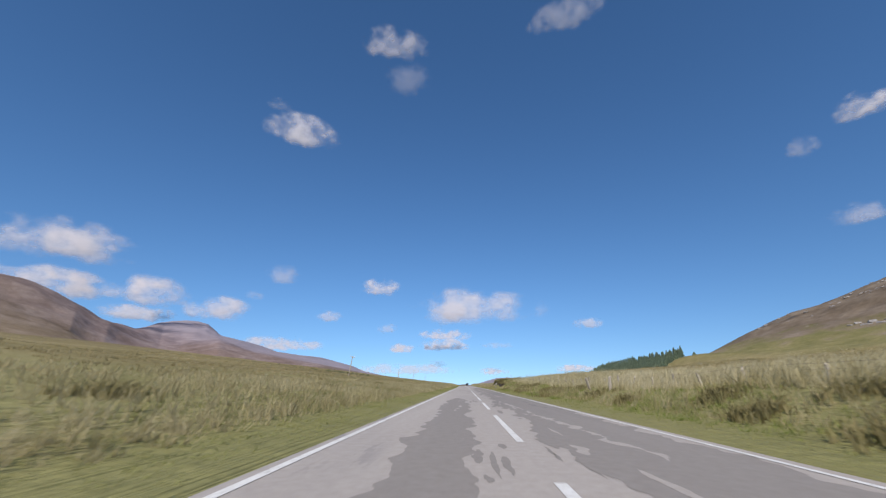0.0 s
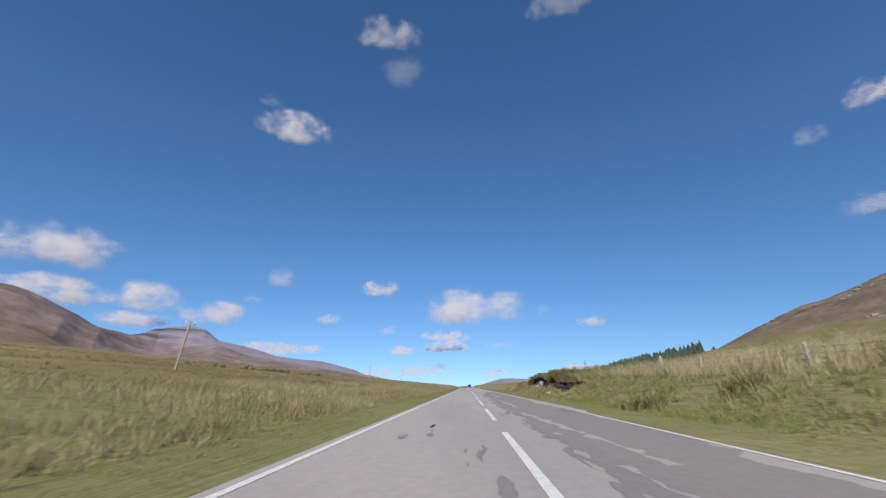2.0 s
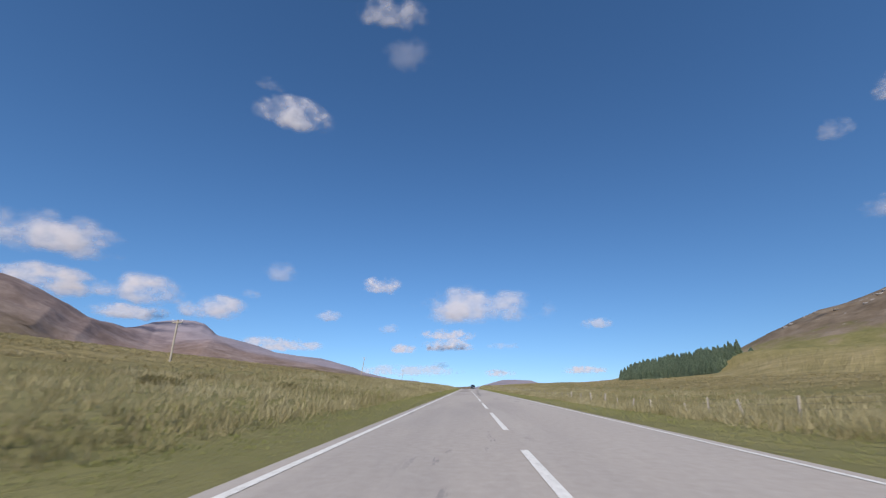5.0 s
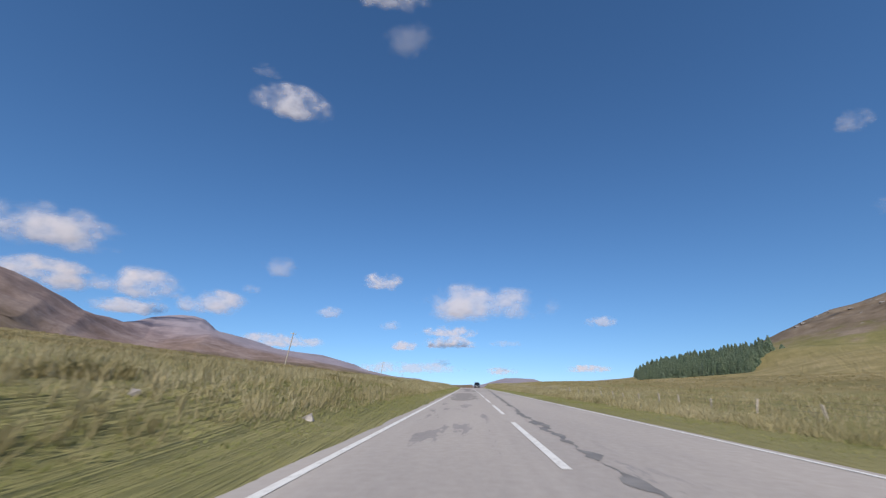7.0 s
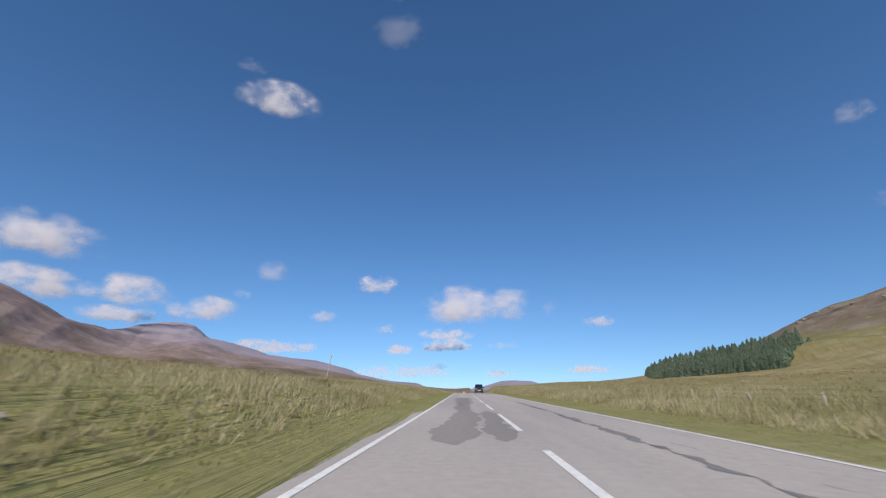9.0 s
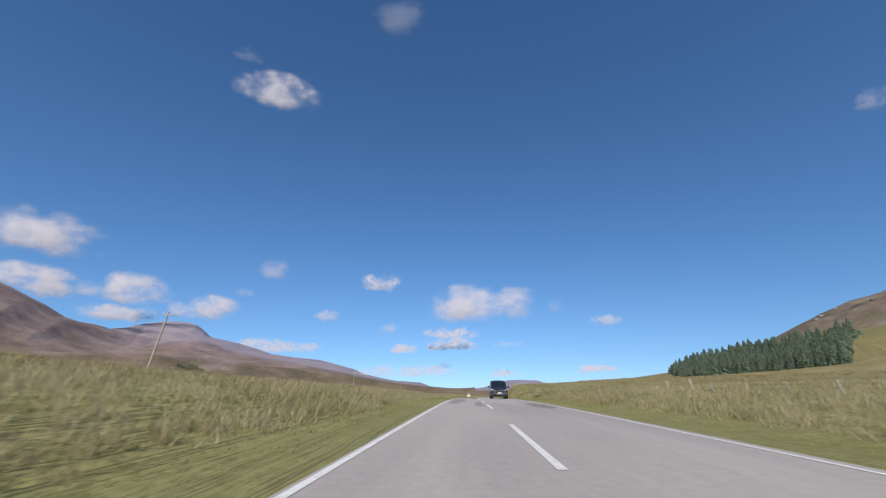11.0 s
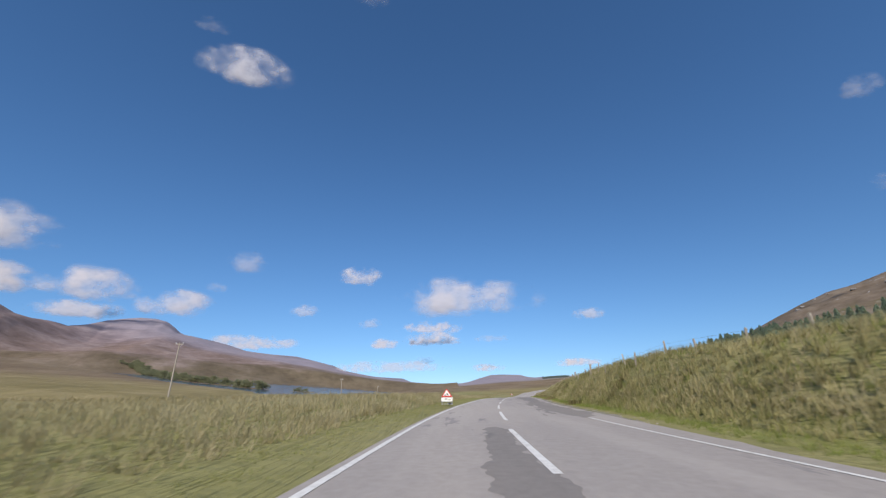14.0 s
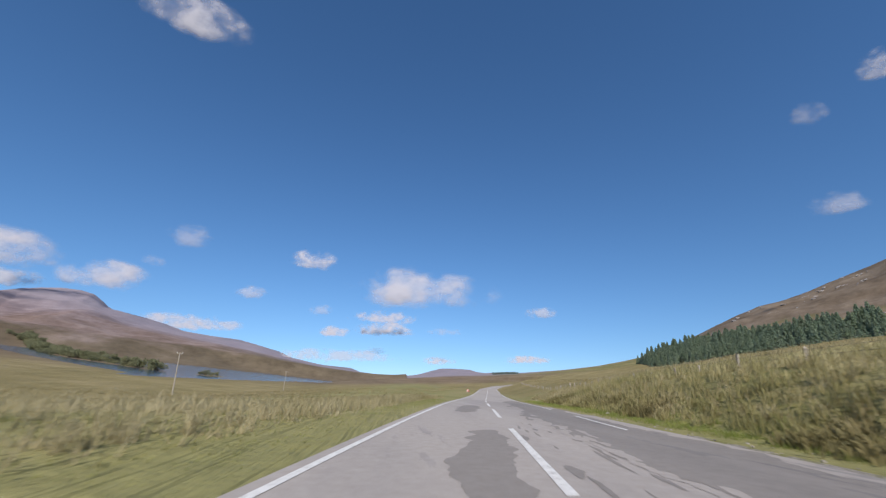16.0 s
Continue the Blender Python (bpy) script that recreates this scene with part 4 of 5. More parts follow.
# plantation: its front runs from (212, 745) to (268, 605), its flank climbs from there to (345, 682)
places = []
for i in range(25):
    for j in range(12):
        u, v = i / 24, j / 11
        px, py = 216 + 52 * u + v * (30 + 47 * u), 741 - 136 * u + v * (88 - 11 * u)
        px, py = px + rng.normal(0, 1.4), py + rng.normal(0, 1.4)
        if rng.random() < 0.06:
            continue
        places.append((px, py, rng.uniform(0.85, 1.15) * (0.86 if j < 2 else 0.93) * (0.62, 0.70, 0.78, 0.86, 0.93)[min(i, 4)]))
scatter([lambda k: make_spruce(k), lambda k: make_spruce(k, 18), lambda k: make_spruce(k, 21), lambda k: make_spruce(k, 17)], places)
lone = make_spruce(9, 8)
tagged(lone, "lone rounded dark tree on the open hillside", "tree", group="lone trees")
put(lone, 388, 722, 0.8)

# a block of dark wood on the far ridge
bm = bmesh.new()
for _ in range(240):
    b, r = radians(rng.uniform(9.8, 12.6)), rng.uniform(2380, 2620)
    x, y = r * math.sin(b), r * math.cos(b)
    h = rng.uniform(7, 11)
    rod(h * 0.24, 0.4, h, pose(x, y, gz(x, y) - 0.5), 6, bm)
me = bpy.data.meshes.new("far_wood")
bm.to_mesh(me)
bm.free()
me.materials.append(M_WOODS)
tagged(new("far_wood", me), "dark block of conifer wood on the far ridge", "wood", kind="stuff")

# shrubs along the spit, and on the far shore
places = []
for k in range(128):
    t = k / 127
    x = -55 - 150 * t + rng.normal(0, 1.5)
    y = float(spit_y(x)) + rng.normal(0, 2.0)
    places.append((*on_shore(float(x), float(y)), rng.uniform(1.5, 3.6) * (0.9 + 0.5 * t)))
for x, y, size in ((-47.5, 518, 1.7), (-46.5, 521, 1.3), (-48, 516, 1.2), (-45.8, 517, 1.2)):
    places.append((*on_shore(x, y), size))
scatter([make_shrub, make_shrub, make_shrub], places, 0.25)

gorse = []
for k in range(34):
    t = rng.uniform(0, 1)
    gorse.append((-49 + 12 * t + rng.normal(0, 1.6), 126 + 26 * t + rng.normal(0, 3), rng.uniform(0.18, 0.42)))


def make_gorse(k):
    g = make_shrub(50 + k)
    g.name = "gorse_bush"
    g.children[1].data.materials[0] = M_HEATH
    return tagged(g, "low brownish olive gorse bush on the grassy moor", "bush", group="gorse bushes on the moor")


scatter([make_gorse, make_gorse], gorse, 0.15)

# ---- fence on the right ----


def fence_o(y):
    return np.interp(y, [0, 60, 74, 82, 120, 200, 240, 290, 330, 360, 382, 400, 425, 460, 560], [5.2, 5.3, 5.2, 4.7, 5.0, 5.7, 5.7, 7.8, 8.0, 6.0, 4.2, 4.1, 4.8, 6.5, 9.0])


fence = empty("fence", "old post and wire fence with leaning weathered posts", "fence")
rng = np.random.default_rng(8)
post_meshes = []
for k in range(4):
    bm = box(0.10 - 0.02 * (k % 2), 0.10, 1.25, pose(0, 0, 0.42, 0, 0, 20 * k), 0.012)
    for v in bm.verts:
        v.co.x += 0.02 * math.sin(v.co.z * 3 + k)
        if v.co.z > 0.9:
            v.co.z += 0.05 * v.co.x / 0.05 * (1 if k % 2 else -1)
    me = bpy.data.meshes.new("post")
    bm.to_mesh(me)
    bm.free()
    me.materials.append(M_WOOD)
    post_meshes.append(me)
y, posts = 4.0, []
while y < 560:
    x = float(road_x(y) + half_right(y) + fence_o(y) + rng.normal(0, 0.10))
    posts.append((x, y, gz(x, y)))
    ob = new("post", post_meshes[int(rng.integers(4))])
    s = rng.uniform(0.72, 1.0)
    big = rng.random() < 0.09
    ob.matrix_basis = pose(x, y, posts[-1][2], rng.normal(0, 6), rng.normal(0, 8), rng.uniform(0, 90)) @ Matrix.Diagonal((1.1 if big else 0.7, 1.1 if big else 0.7, (0.80 if big else s * 0.68) * float(np.interp(y, [120, 170, 330, 370, 392, 406], [1, 0.72, 0.72, 1, 1, 0.72])), 1))
    ob.parent = fence
    y += 2.6 + rng.normal(0, 0.35)
for y, lean, size in ((24.2, 3, 1.3), (28.0, -17, 1.35)):
    x = float(road_x(y) + half_right(y) + 3.95)
    ob = new("post", post_meshes[1])
    ob.matrix_basis = pose(x, y, gz(x, y) - 0.1, 4, lean, 15) @ Matrix.Diagonal((size, size, 0.85, 1))
    ob.parent = fence
M_WIRE = plain("rusty_wire", (0.20, 0.17, 0.15), 0.6, 0.6)
for h in (0.35, 0.6, 0.85):
    cu = bpy.data.curves.new("wire", "CURVE")
    cu.dimensions, cu.bevel_depth, cu.bevel_resolution = "3D", 0.003, 0
    sp = cu.splines.new("POLY")
    sp.points.add(len(posts) - 1)
    for pnt, (a, b, c) in zip(sp.points, posts):
        pnt.co = (a - 0.05, b, c + h * 0.62, 1)
    cu.materials.append(M_WIRE)
    ob = new("wire", cu)
    ob.parent = fence

# ---- telegraph poles on the left ----
M_STEEL = plain("galvanised_steel", (0.42, 0.42, 0.42), 0.5, 0.7)
M_CERAMIC = plain("white_ceramic", (0.75, 0.74, 0.70), 0.3)


def make_pole():
    pl = empty("telegraph_pole", "pale weathered wooden telegraph pole with small crossarm", "telegraph pole", group="telegraph poles across the moor")
    part("shaft", rod(0.11, 0.075, 7.0, pose(0, 0, -1.5), 10), M_WOOD, pl)
    arm = part("crossarm", box(0.95, 0.09, 0.09, pose(0, 0, 5.28), 0.01), M_WOOD, pl)
    for sx in (-0.42, 0.42):
        bm = rod(0.012, 0.012, 0.14, pose(sx, 0, 5.32), 6)
        rod(0.05, 0.03, 0.11, pose(sx, 0, 5.42), 8, bm)
        part("insulator", bm, M_CERAMIC, arm, "small ceramic insulator")
    part("brace", box(0.03, 0.02, 0.5, pose(0.2, 0.06, 5.05, 0, 45, 0)), M_STEEL, pl)
    return pl


first = make_pole()
# place and height of the top
pole_at = [(-24.2, 84.1, 6.5), (-26.5, 162.8, 6.1), (-31.5, 245.2, 8.8), (-32, 318.5, 7.9), (-40.7, 414, 5.9), (-38, 486.5, 1.8), (-42.5, 567.4, -1.0)]
for k, (x, y, top) in enumerate(pole_at):
    m = pose(x, y, max(top - 5.5, gz(x, y) - 1.9), 0, 8.0 if k in (0, 2, 3) else 1.5 * (-1) ** k, 3 * k)
    if k == 0:
        first.matrix_basis = m
    else:
        copy_thing(first, m)

M_CRAG = plain('crag_rock', (0.30, 0.275, 0.255), 0.9, vary=0.5, scale=0.25, bump=0.9)
# ---- rock cutting and stones ----


def boulder(seed, sx, sy, sz, cut=0.5):
    rng = np.random.default_rng(seed)
    bm = bmesh.new()
    bmesh.ops.create_icosphere(bm, subdivisions=3, radius=1)
    planes = [(Vector(rng.normal(0, 1, 3)).normalized(), rng.uniform(0.45, 0.78)) for _ in range(5)]
    for k in range(6):
        axis = [0.0, 0.0, 0.0]
        axis[k // 2] = 1.0 if k % 2 else -1.0
        planes.append(((Vector(axis) + Vector(rng.normal(0, 0.28, 3))).normalized(), rng.uniform(0.42, 0.62)))
    for v in bm.verts:
        for n, d in planes:
            over = v.co.dot(n) - d
            if over > 0:
                v.co -= n * over * 0.98
        v.co += v.co.normalized() * 0.05 * noise.noise(v.co * 2.3 + Vector((seed, 0, 0))) + Vector((0, 0, 0.03 * noise.noise(v.co * 7)))
    for v in bm.verts:
        v.co = Vector((v.co.x * sx, v.co.y * sy, v.co.z * sz))
    return bm


M_PEAT = plain("dark_peat", (0.135, 0.105, 0.080), 0.95, vary=0.7, scale=4, bump=0.9)
outcrop = empty("rock_outcrop", "broken grey rock face with dark peat hollows under turf", "rock outcrop")
rng = np.random.default_rng(12)


def bank_spot(y, o):
    x = float(road_x(y) + half_right(y) + o)
    return x, gz(x, y)


# hollowed peat banks under the turf, in three stretches
for y0, y1, seed in ((79.5, 86.8, 71), (86.4, 92.8, 75), (92.6, 96.0, 79)):
    bm = bmesh.new()
    cols = []
    for yv in np.arange(y0, y1, 0.14):
        q = (yv - y0) / (y1 - y0)
        n1, n2, n3 = (float(fbm(np.array([yv]), np.array([3.0 * sd]), 1.3, 3, seed)[0]) for sd in (1, 2, 3))
        amp = min(1.0, max(0.0, math.sin(math.pi * min(max(q, 0.0), 1.0)) * 3.0)) * min(1.0 if y0 < 92 else 0.6, max(0.0, 0.62 + 1.5 * n1))
        zb, zt = bank_spot(yv, 2.2)[1], bank_spot(yv, 3.7)[1]
        foot = 0.25 * n3
        prof = ((1.95, -0.25), (2.10, 0.05 + foot), (2.35, 0.30 + foot), (2.50, 0.55), (2.48, 0.72), (2.20 - 0.2 * n1, 0.84), (2.35, 0.90), (3.1, 0.93))
        col = []
        for o, f in prof:
            o = 3.45 - (3.45 - o) * amp + 0.10 * n2
            xx, _ = bank_spot(yv, o)
            col.append(bm.verts.new((xx + 0.07 * rng.normal(), yv + 0.08 * n2, zb + (zt - zb) * f + 0.04 * rng.normal())))
        cols.append(col)
    for c0, c1 in zip(cols, cols[1:]):
        for k in range(len(c0) - 1):
            bm.faces.new((c0[k], c0[k + 1], c1[k + 1], c1[k]))
    bmesh.ops.recalc_face_normals(bm, faces=bm.faces)
    part("peat_bank", bm, M_PEAT, outcrop, "dark overhung peat bank")
# one large pale rock among smaller ones: y, distance off the road's edge, height, size
ROCKS = [(87.7, 2.05, 0.92, 0.66), (88.6, 1.95, 0.74, 0.40), (88.9, 2.15, 1.08, 0.34), (87.0, 2.25, 0.80, 0.30), (90.3, 1.95, 0.66, 0.56), (91.1, 1.95, 0.60, 0.36), (89.7, 2.05, 0.98, 0.30), (91.8, 1.95, 0.66, 0.32), (92.9, 1.5, 0.36, 0.20), (86.1, 2.35, 0.80, 0.28), (85.1, 2.35, 0.78, 0.30), (83.7, 2.35, 0.74, 0.26), (82.5, 2.25, 0.78, 0.30), (81.2, 2.30, 0.80, 0.24), (89.2, 1.80, 0.50, 0.22), (88.1, 1.75, 0.52, 0.20)]
for k, (y, o, z, s) in enumerate(ROCKS):
    x, _ = bank_spot(y, o)
    rk = part("rock", boulder(k + 100, s * 0.8, s * rng.uniform(0.95, 1.3), s * rng.uniform(0.7, 1.0)), M_ROCK, outcrop)
    rk.matrix_basis = pose(x + 0.12, y, z, rng.uniform(-25, 25), rng.uniform(-25, 25), rng.uniform(0, 360))
# turf hanging over the lip
n = 1500
ty = rng.uniform(79.5, 96.5, n)
tx = road_x(ty) + half_right(ty) + rng.uniform(2.1, 3.9, n)
blades("turf_lip", M_HEATH, tx, ty, land_z(np.maximum(tx, road_x(ty) + half_right(ty) + 3.6), ty) - 0.10, 10, 0.28, 0.026, 1.3, "brown heathery turf hanging over the rock face", 91)
ty = rng.uniform(78.5, 98.0, n)
tx = road_x(ty) + half_right(ty) + rng.uniform(3.0, 6.5, n)
blades("turf_top", M_BANK, tx, ty, land_z(np.maximum(tx, road_x(ty) + half_right(ty) + 3.7), ty), 11, 0.34, 0.016, 1.0, "green and straw grass on top of the rock face", 92)
rubble = [(float(a), -1, float(b), float(c)) for a, b, c in zip(rng.uniform(235, 256, 30), rng.uniform(2.4, 6.5, 30), rng.uniform(0.07, 0.15, 30))]
for k, (y, side, o, s) in enumerate(rubble + [(189.4, -1, 1.7, 0.17), (186.5, -1, 3.6, 0.13), (81.5, 1, 1.5, 0.26), (82.3, 1, 1.8, 0.22), (226.5, 1, 1.3, 0.10), (428.0, 1, 1.6, 0.09)]):
    x = float(road_x(y) + (half_right(y) + o if side > 0 else -half_left(y) - o))
    bm = boulder(k + 40, s * 1.2, s, s * (0.4 if k < 30 else 0.8))
    me = bpy.data.meshes.new("stone")
    bm.to_mesh(me)
    bm.free()
    me.materials.append(M_ROCK)
    st = tagged(new("stone", me), "pale weathered stone lying in the grass", "stone", group="stones on the verge")
    st.matrix_basis = pose(x, y, gz(x, y) + s * (0.15 if k < 30 else 0.35), 8 * math.sin(k), 5, 40 * k)

# loose gravel along the hard edge
rng = np.random.default_rng(19)
bm = bmesh.new()
for _ in range(420):
    y = rng.uniform(372, 436) if rng.random() < 0.75 else rng.uniform(214, 252)
    x = float(road_x(y) + half_right(y) + 0.35 + 0.5 * lay_by(y) + abs(rng.normal(0, 0.22)) + rng.uniform(0, 0.6) * lay_by(y))
    r = rng.uniform(0.008, 0.03)
    made = bmesh.ops.create_icosphere(bm, subdivisions=1, radius=r, matrix=pose(x, y, float(road_z(y)) + r * 0.3, *rng.uniform(0, 180, 3)))
    for v in made["verts"]:
        v.co += Vector(rng.normal(0, r * 0.18, 3))
me = bpy.data.meshes.new("gravel")
bm.to_mesh(me)
bm.free()
me.materials.append(M_ROCK)
tagged(new("gravel", me), "loose pale gravel along the road's broken edge", "gravel", kind="stuff")

# crags on the hill to the right: found by bearing and rise from the start of the road


def on_hill(b, e):
    r = np.linspace(760, 3100, 500)
    z = land_z(r * math.sin(radians(b)), r * math.cos(radians(b)))
    i = int(np.argmax(z / r > math.tan(radians(e)))) or 499
    return float(r[i] * math.sin(radians(b))), float(r[i] * math.cos(radians(b))), float(z[i])


def streak(spot, end, broad, seed):
    """A rib of bare rock and scree lying along the slope from one spot to another."""
    p, q = Vector((*spot, gz(*spot))), Vector((*end, gz(*end)))
    run, across = q - p, Vector((0.75, -0.66, 0.0))
    n = max(3, int(run.length / (broad * 1.3)))
    rng = np.random.default_rng(seed)
    bm = bmesh.new()
    for k in range(n):
        c = run * ((k + rng.uniform(0, 0.8)) / n) + across.cross(run).normalized() * rng.normal(0, broad * 0.3)
        w = broad * rng.uniform(0.35, 0.8) * (1.1 - abs(2 * k / n - 0.9) * 0.6)
        lump = boulder(seed * 40 + k, w * 1.5, w, w * 0.42)
        tmp = bpy.data.meshes.new("lump")
        lump.transform(Matrix.Translation(c) @ run.to_track_quat("X", "Z").to_matrix().to_4x4())
        lump.to_mesh(tmp)
        lump.free()
        bm.from_mesh(tmp)
        bpy.data.meshes.remove(tmp)
    me = bpy.data.meshes.new("crag")
    bm.to_mesh(me)
    bm.free()
    me.materials.append(M_CRAG)
    ob = tagged(new("crag", me), "pale rib of rock and scree on the heather hillside", "crag", group="crags on the hillside")
    ob.location = p


STREAKS = [
    (1694, 2205, 1751, 2262, 15), (1728, 2327, 1767, 2339, 11), (1621, 2072, 1680, 2101, 22), (1900, 2107, 2015, 2160, 24), (1690, 1982, 1857, 2071, 12),
    (1783, 1831, 1962, 1926, 14), (1935, 2062, 1982, 2045, 14), (2146, 2197, 2232, 2226, 15), (2085, 2088, 2179, 2084, 14), (1567, 1901, 1587, 1900, 10),
]
for k, (x0, y0, x1, y1, broad) in enumerate(STREAKS):
    streak((x0, y0), (x1, y1), broad, 60 + k)

# a broken crag that shows early on
for k, (b, e, s) in enumerate([(42.2, 5.7, 8), (42.8, 5.85, 12), (43.3, 5.7, 14), (43.8, 5.9, 15), (44.4, 5.8, 13), (45.0, 6.0, 10), (35.0, 6.0, 9), (35.6, 6.3, 8), (39.2, 7.35, 8), (41.3, 7.7, 8)]):
    x, y, z = on_hill(b, e)
    s = s * math.hypot(x, y) / 1150
    bm = boulder(k + 300, s * 1.0, s * 0.7, s * 0.4)
    me = bpy.data.meshes.new("crag")
    bm.to_mesh(me)
    bm.free()
    me.materials.append(M_CRAG)
    cr = tagged(new("crag", me), "pale grey crag breaking through the heather hillside", "crag", group="crags on the hillside")
    cr.matrix_basis = pose(x, y, z, 0, 0, -b + rng.uniform(-30, 30))

# ---- road works signs ----
M_RED = plain("red_sign_sheet", (0.60, 0.035, 0.030), 0.45, vary=0.15)
M_WHITE = plain("white_sign_sheet", (0.80, 0.78, 0.72), 0.45, vary=0.12)
M_BLACK = plain("black_sign_ink", (0.02, 0.02, 0.022), 0.5)


def text_mesh(s, size, m, parent, material):
    cu = bpy.data.curves.new("lettering", "FONT")
    cu.body, cu.size, cu.extrude = s, size, 0.0015
    tmp = bpy.data.objects.new("lettering_source", cu)
    scene.collection.objects.link(tmp)
    bpy.context.view_layer.update()
    me = bpy.data.meshes.new_from_object(tmp.evaluated_get(bpy.context.evaluated_depsgraph_get()))
    bpy.data.objects.remove(tmp)
    me.materials.clear()
    me.materials.append(material)
    ob = new("lettering", me)
    ob.parent = parent
    ob.matrix_basis = m
    return ob


def rounded_triangle(w, h, r, z0):
    out = []
    for cx, cz, a0 in ((w / 2 - r * 1.75, z0 + r, -90), (0, z0 + h - r * 2, 30), (-w / 2 + r * 1.75, z0 + r, 150)):
        for k in range(5):
            a = radians(a0 + 30 * k)
            out.append((cx + r * math.cos(a), cz + r * math.sin(a)))
    return out


def make_sign(label, plate=True):
    sg = empty("road_works_sign", label, "road sign", group="temporary road works signs")
    z0 = 0.52 if plate else 0.25
    tri = part("triangle", poly(rounded_triangle(0.80, 0.60, 0.05, z0), 0.012), M_RED, sg, "red bordered warning triangle")
    face = part("face", poly(rounded_triangle(0.58, 0.42, 0.012, z0 + 0.075), 0.006, pose(0, -0.007, 0)), M_WHITE, tri, "white face")
    heap = [(-0.20, 0.10), (-0.17, 0.155), (-0.12, 0.175), (-0.07, 0.155), (-0.045, 0.10)]
    bm = poly([(a, b + z0) for a, b in heap], 0.003, pose(0, -0.012, 0))
    for a, b, w, l, t in ((0.045, 0.21, 0.06, 0.17, 32), (0.02, 0.14, 0.032, 0.14, -20), (0.11, 0.14, 0.032, 0.15, 38), (-0.02, 0.20, 0.02, 0.15, -60)):
        box(w, 0.003, l, pose(a, -0.0105, b + z0, 0, -t, 0), 0, bm)
    part("symbol", bm, M_BLACK, tri, "black heap and bars")
    if plate:
        pt = part("plate", box(0.84, 0.012, 0.29, pose(0, 0.004, 0.36), 0.004), M_WHITE, sg, "white distance plate")
        bm = bmesh.new()
        for a, b, w, h in ((0, 0.49, 0.80, 0.012), (0, 0.23, 0.80, 0.012), (0.40, 0.36, 0.012, 0.25), (-0.40, 0.36, 0.012, 0.25)):
            box(w, 0.004, h, pose(a, -0.004, b), 0, bm)
        part("border", bm, M_BLACK, pt)
        text_mesh("00 yds", 0.17, pose(-0.16, -0.006, 0.315, 90, 0, 0), pt, M_BLACK)
    bm = bmesh.new()
    for sx in (-0.36, 0.36):
        box(0.03, 0.03, z0, pose(sx, 0.03, z0 / 2), 0.004, bm)
        box(0.03, 0.55, 0.03, pose(sx, 0.22, 0.02), 0.004, bm)
        box(0.025, 0.025, 0.75, pose(sx, 0.28, 0.33, 38, 0, 0), 0.004, bm)
    box(0.8, 0.03, 0.03, pose(0, 0.03, 0.05), 0.004, bm)
    box(0.8, 0.03, 0.03, pose(0, 0.03, 0.20), 0.004, bm)
    part("frame", bm, M_STEEL, sg, "low steel stand")
    low_block = box(0.34, 0.26, 0.12, pose(0.2, 0.42, 0.06, 0, 0, 20), 0.05)
    part("sandbag", low_block, M_BLACK, sg, "low dark rounded block on the stand")
    return sg


sign = make_sign("red and white triangular road works sign with distance plate on grass")
sign.matrix_basis = pose(-3.75, 390.3, gz(-3.75, 390.3) + 0.10, 0, 0, -3)
far_sign = make_sign("small red and white triangular road works sign on the far verge", False)
far_sign.matrix_basis = pose(16.4, 512, gz(16.4, 512) + 0.02, 0, 0, -8)


# heather and bracken clumps on the banks
def clumps(places, seed):
    rng = np.random.default_rng(seed)
    x = np.concatenate([np.full(70, p[0]) + rng.normal(0, p[2] * 0.42, 70) for p in places])
    y = np.concatenate([np.full(70, p[1]) + rng.normal(0, p[2] * 0.6, 70) for p in places])
    return x, y, land_z(x, y)


rng = np.random.default_rng(31)
spots = []
for y0, y1, n in ((3, 74, 24), (100, 130, 8), (325, 418, 16)):
    for _ in range(n):
        y = rng.uniform(y0, y1)
        spots.append((float(road_x(y) + half_right(y) + rng.uniform(2.0, 4.2)), y, rng.uniform(0.4, 1.0)))
for _ in range(22):
    y = rng.uniform(413, 445)
    spots.append((float(road_x(y) + half_right(y) + rng.uniform(1.9, 2.7)), y, rng.uniform(0.35, 0.6)))
for _ in range(22):
    y = rng.uniform(5, 330)
    spots.append((float(road_x(y) - half_left(y) - rng.uniform(3.5, 12)), y, rng.uniform(0.4, 0.9)))
x, y, z = clumps(spots, 32)
blades("bracken", M_HEATH, x, y, z, 5, 0.32, 0.045, 1.1, "dark green bracken and heather clumps on the banks", 33)

# ---- the van coming the other way ----
M_VAN = plain("dark_blue_black_paint", (0.024, 0.027, 0.034), 0.2, 0.0, 0.3, 0.8, spec=0.6)
M_VGLASS = plain("tinted_glass", (0.012, 0.016, 0.018), 0.05, 0.0, 0.1, spec=0.7)
M_TYRE = plain("tyre_rubber", (0.022, 0.021, 0.020), 0.85, bump=0.3)
M_TRIM = plain("black_plastic", (0.028, 0.028, 0.030), 0.6)
M_LAMP = plain("headlamp_glass", (0.50, 0.51, 0.53), 0.10, 0.0, 0.3, 20)
M_FOG = plain("grey_lamp_glass", (0.20, 0.20, 0.21), 0.15)
M_CHROME = plain("chrome", (0.72, 0.72, 0.74), 0.15, 1.0, 0.1)
M_PLATE = plain("white_plate", (0.78, 0.78, 0.76), 0.4)


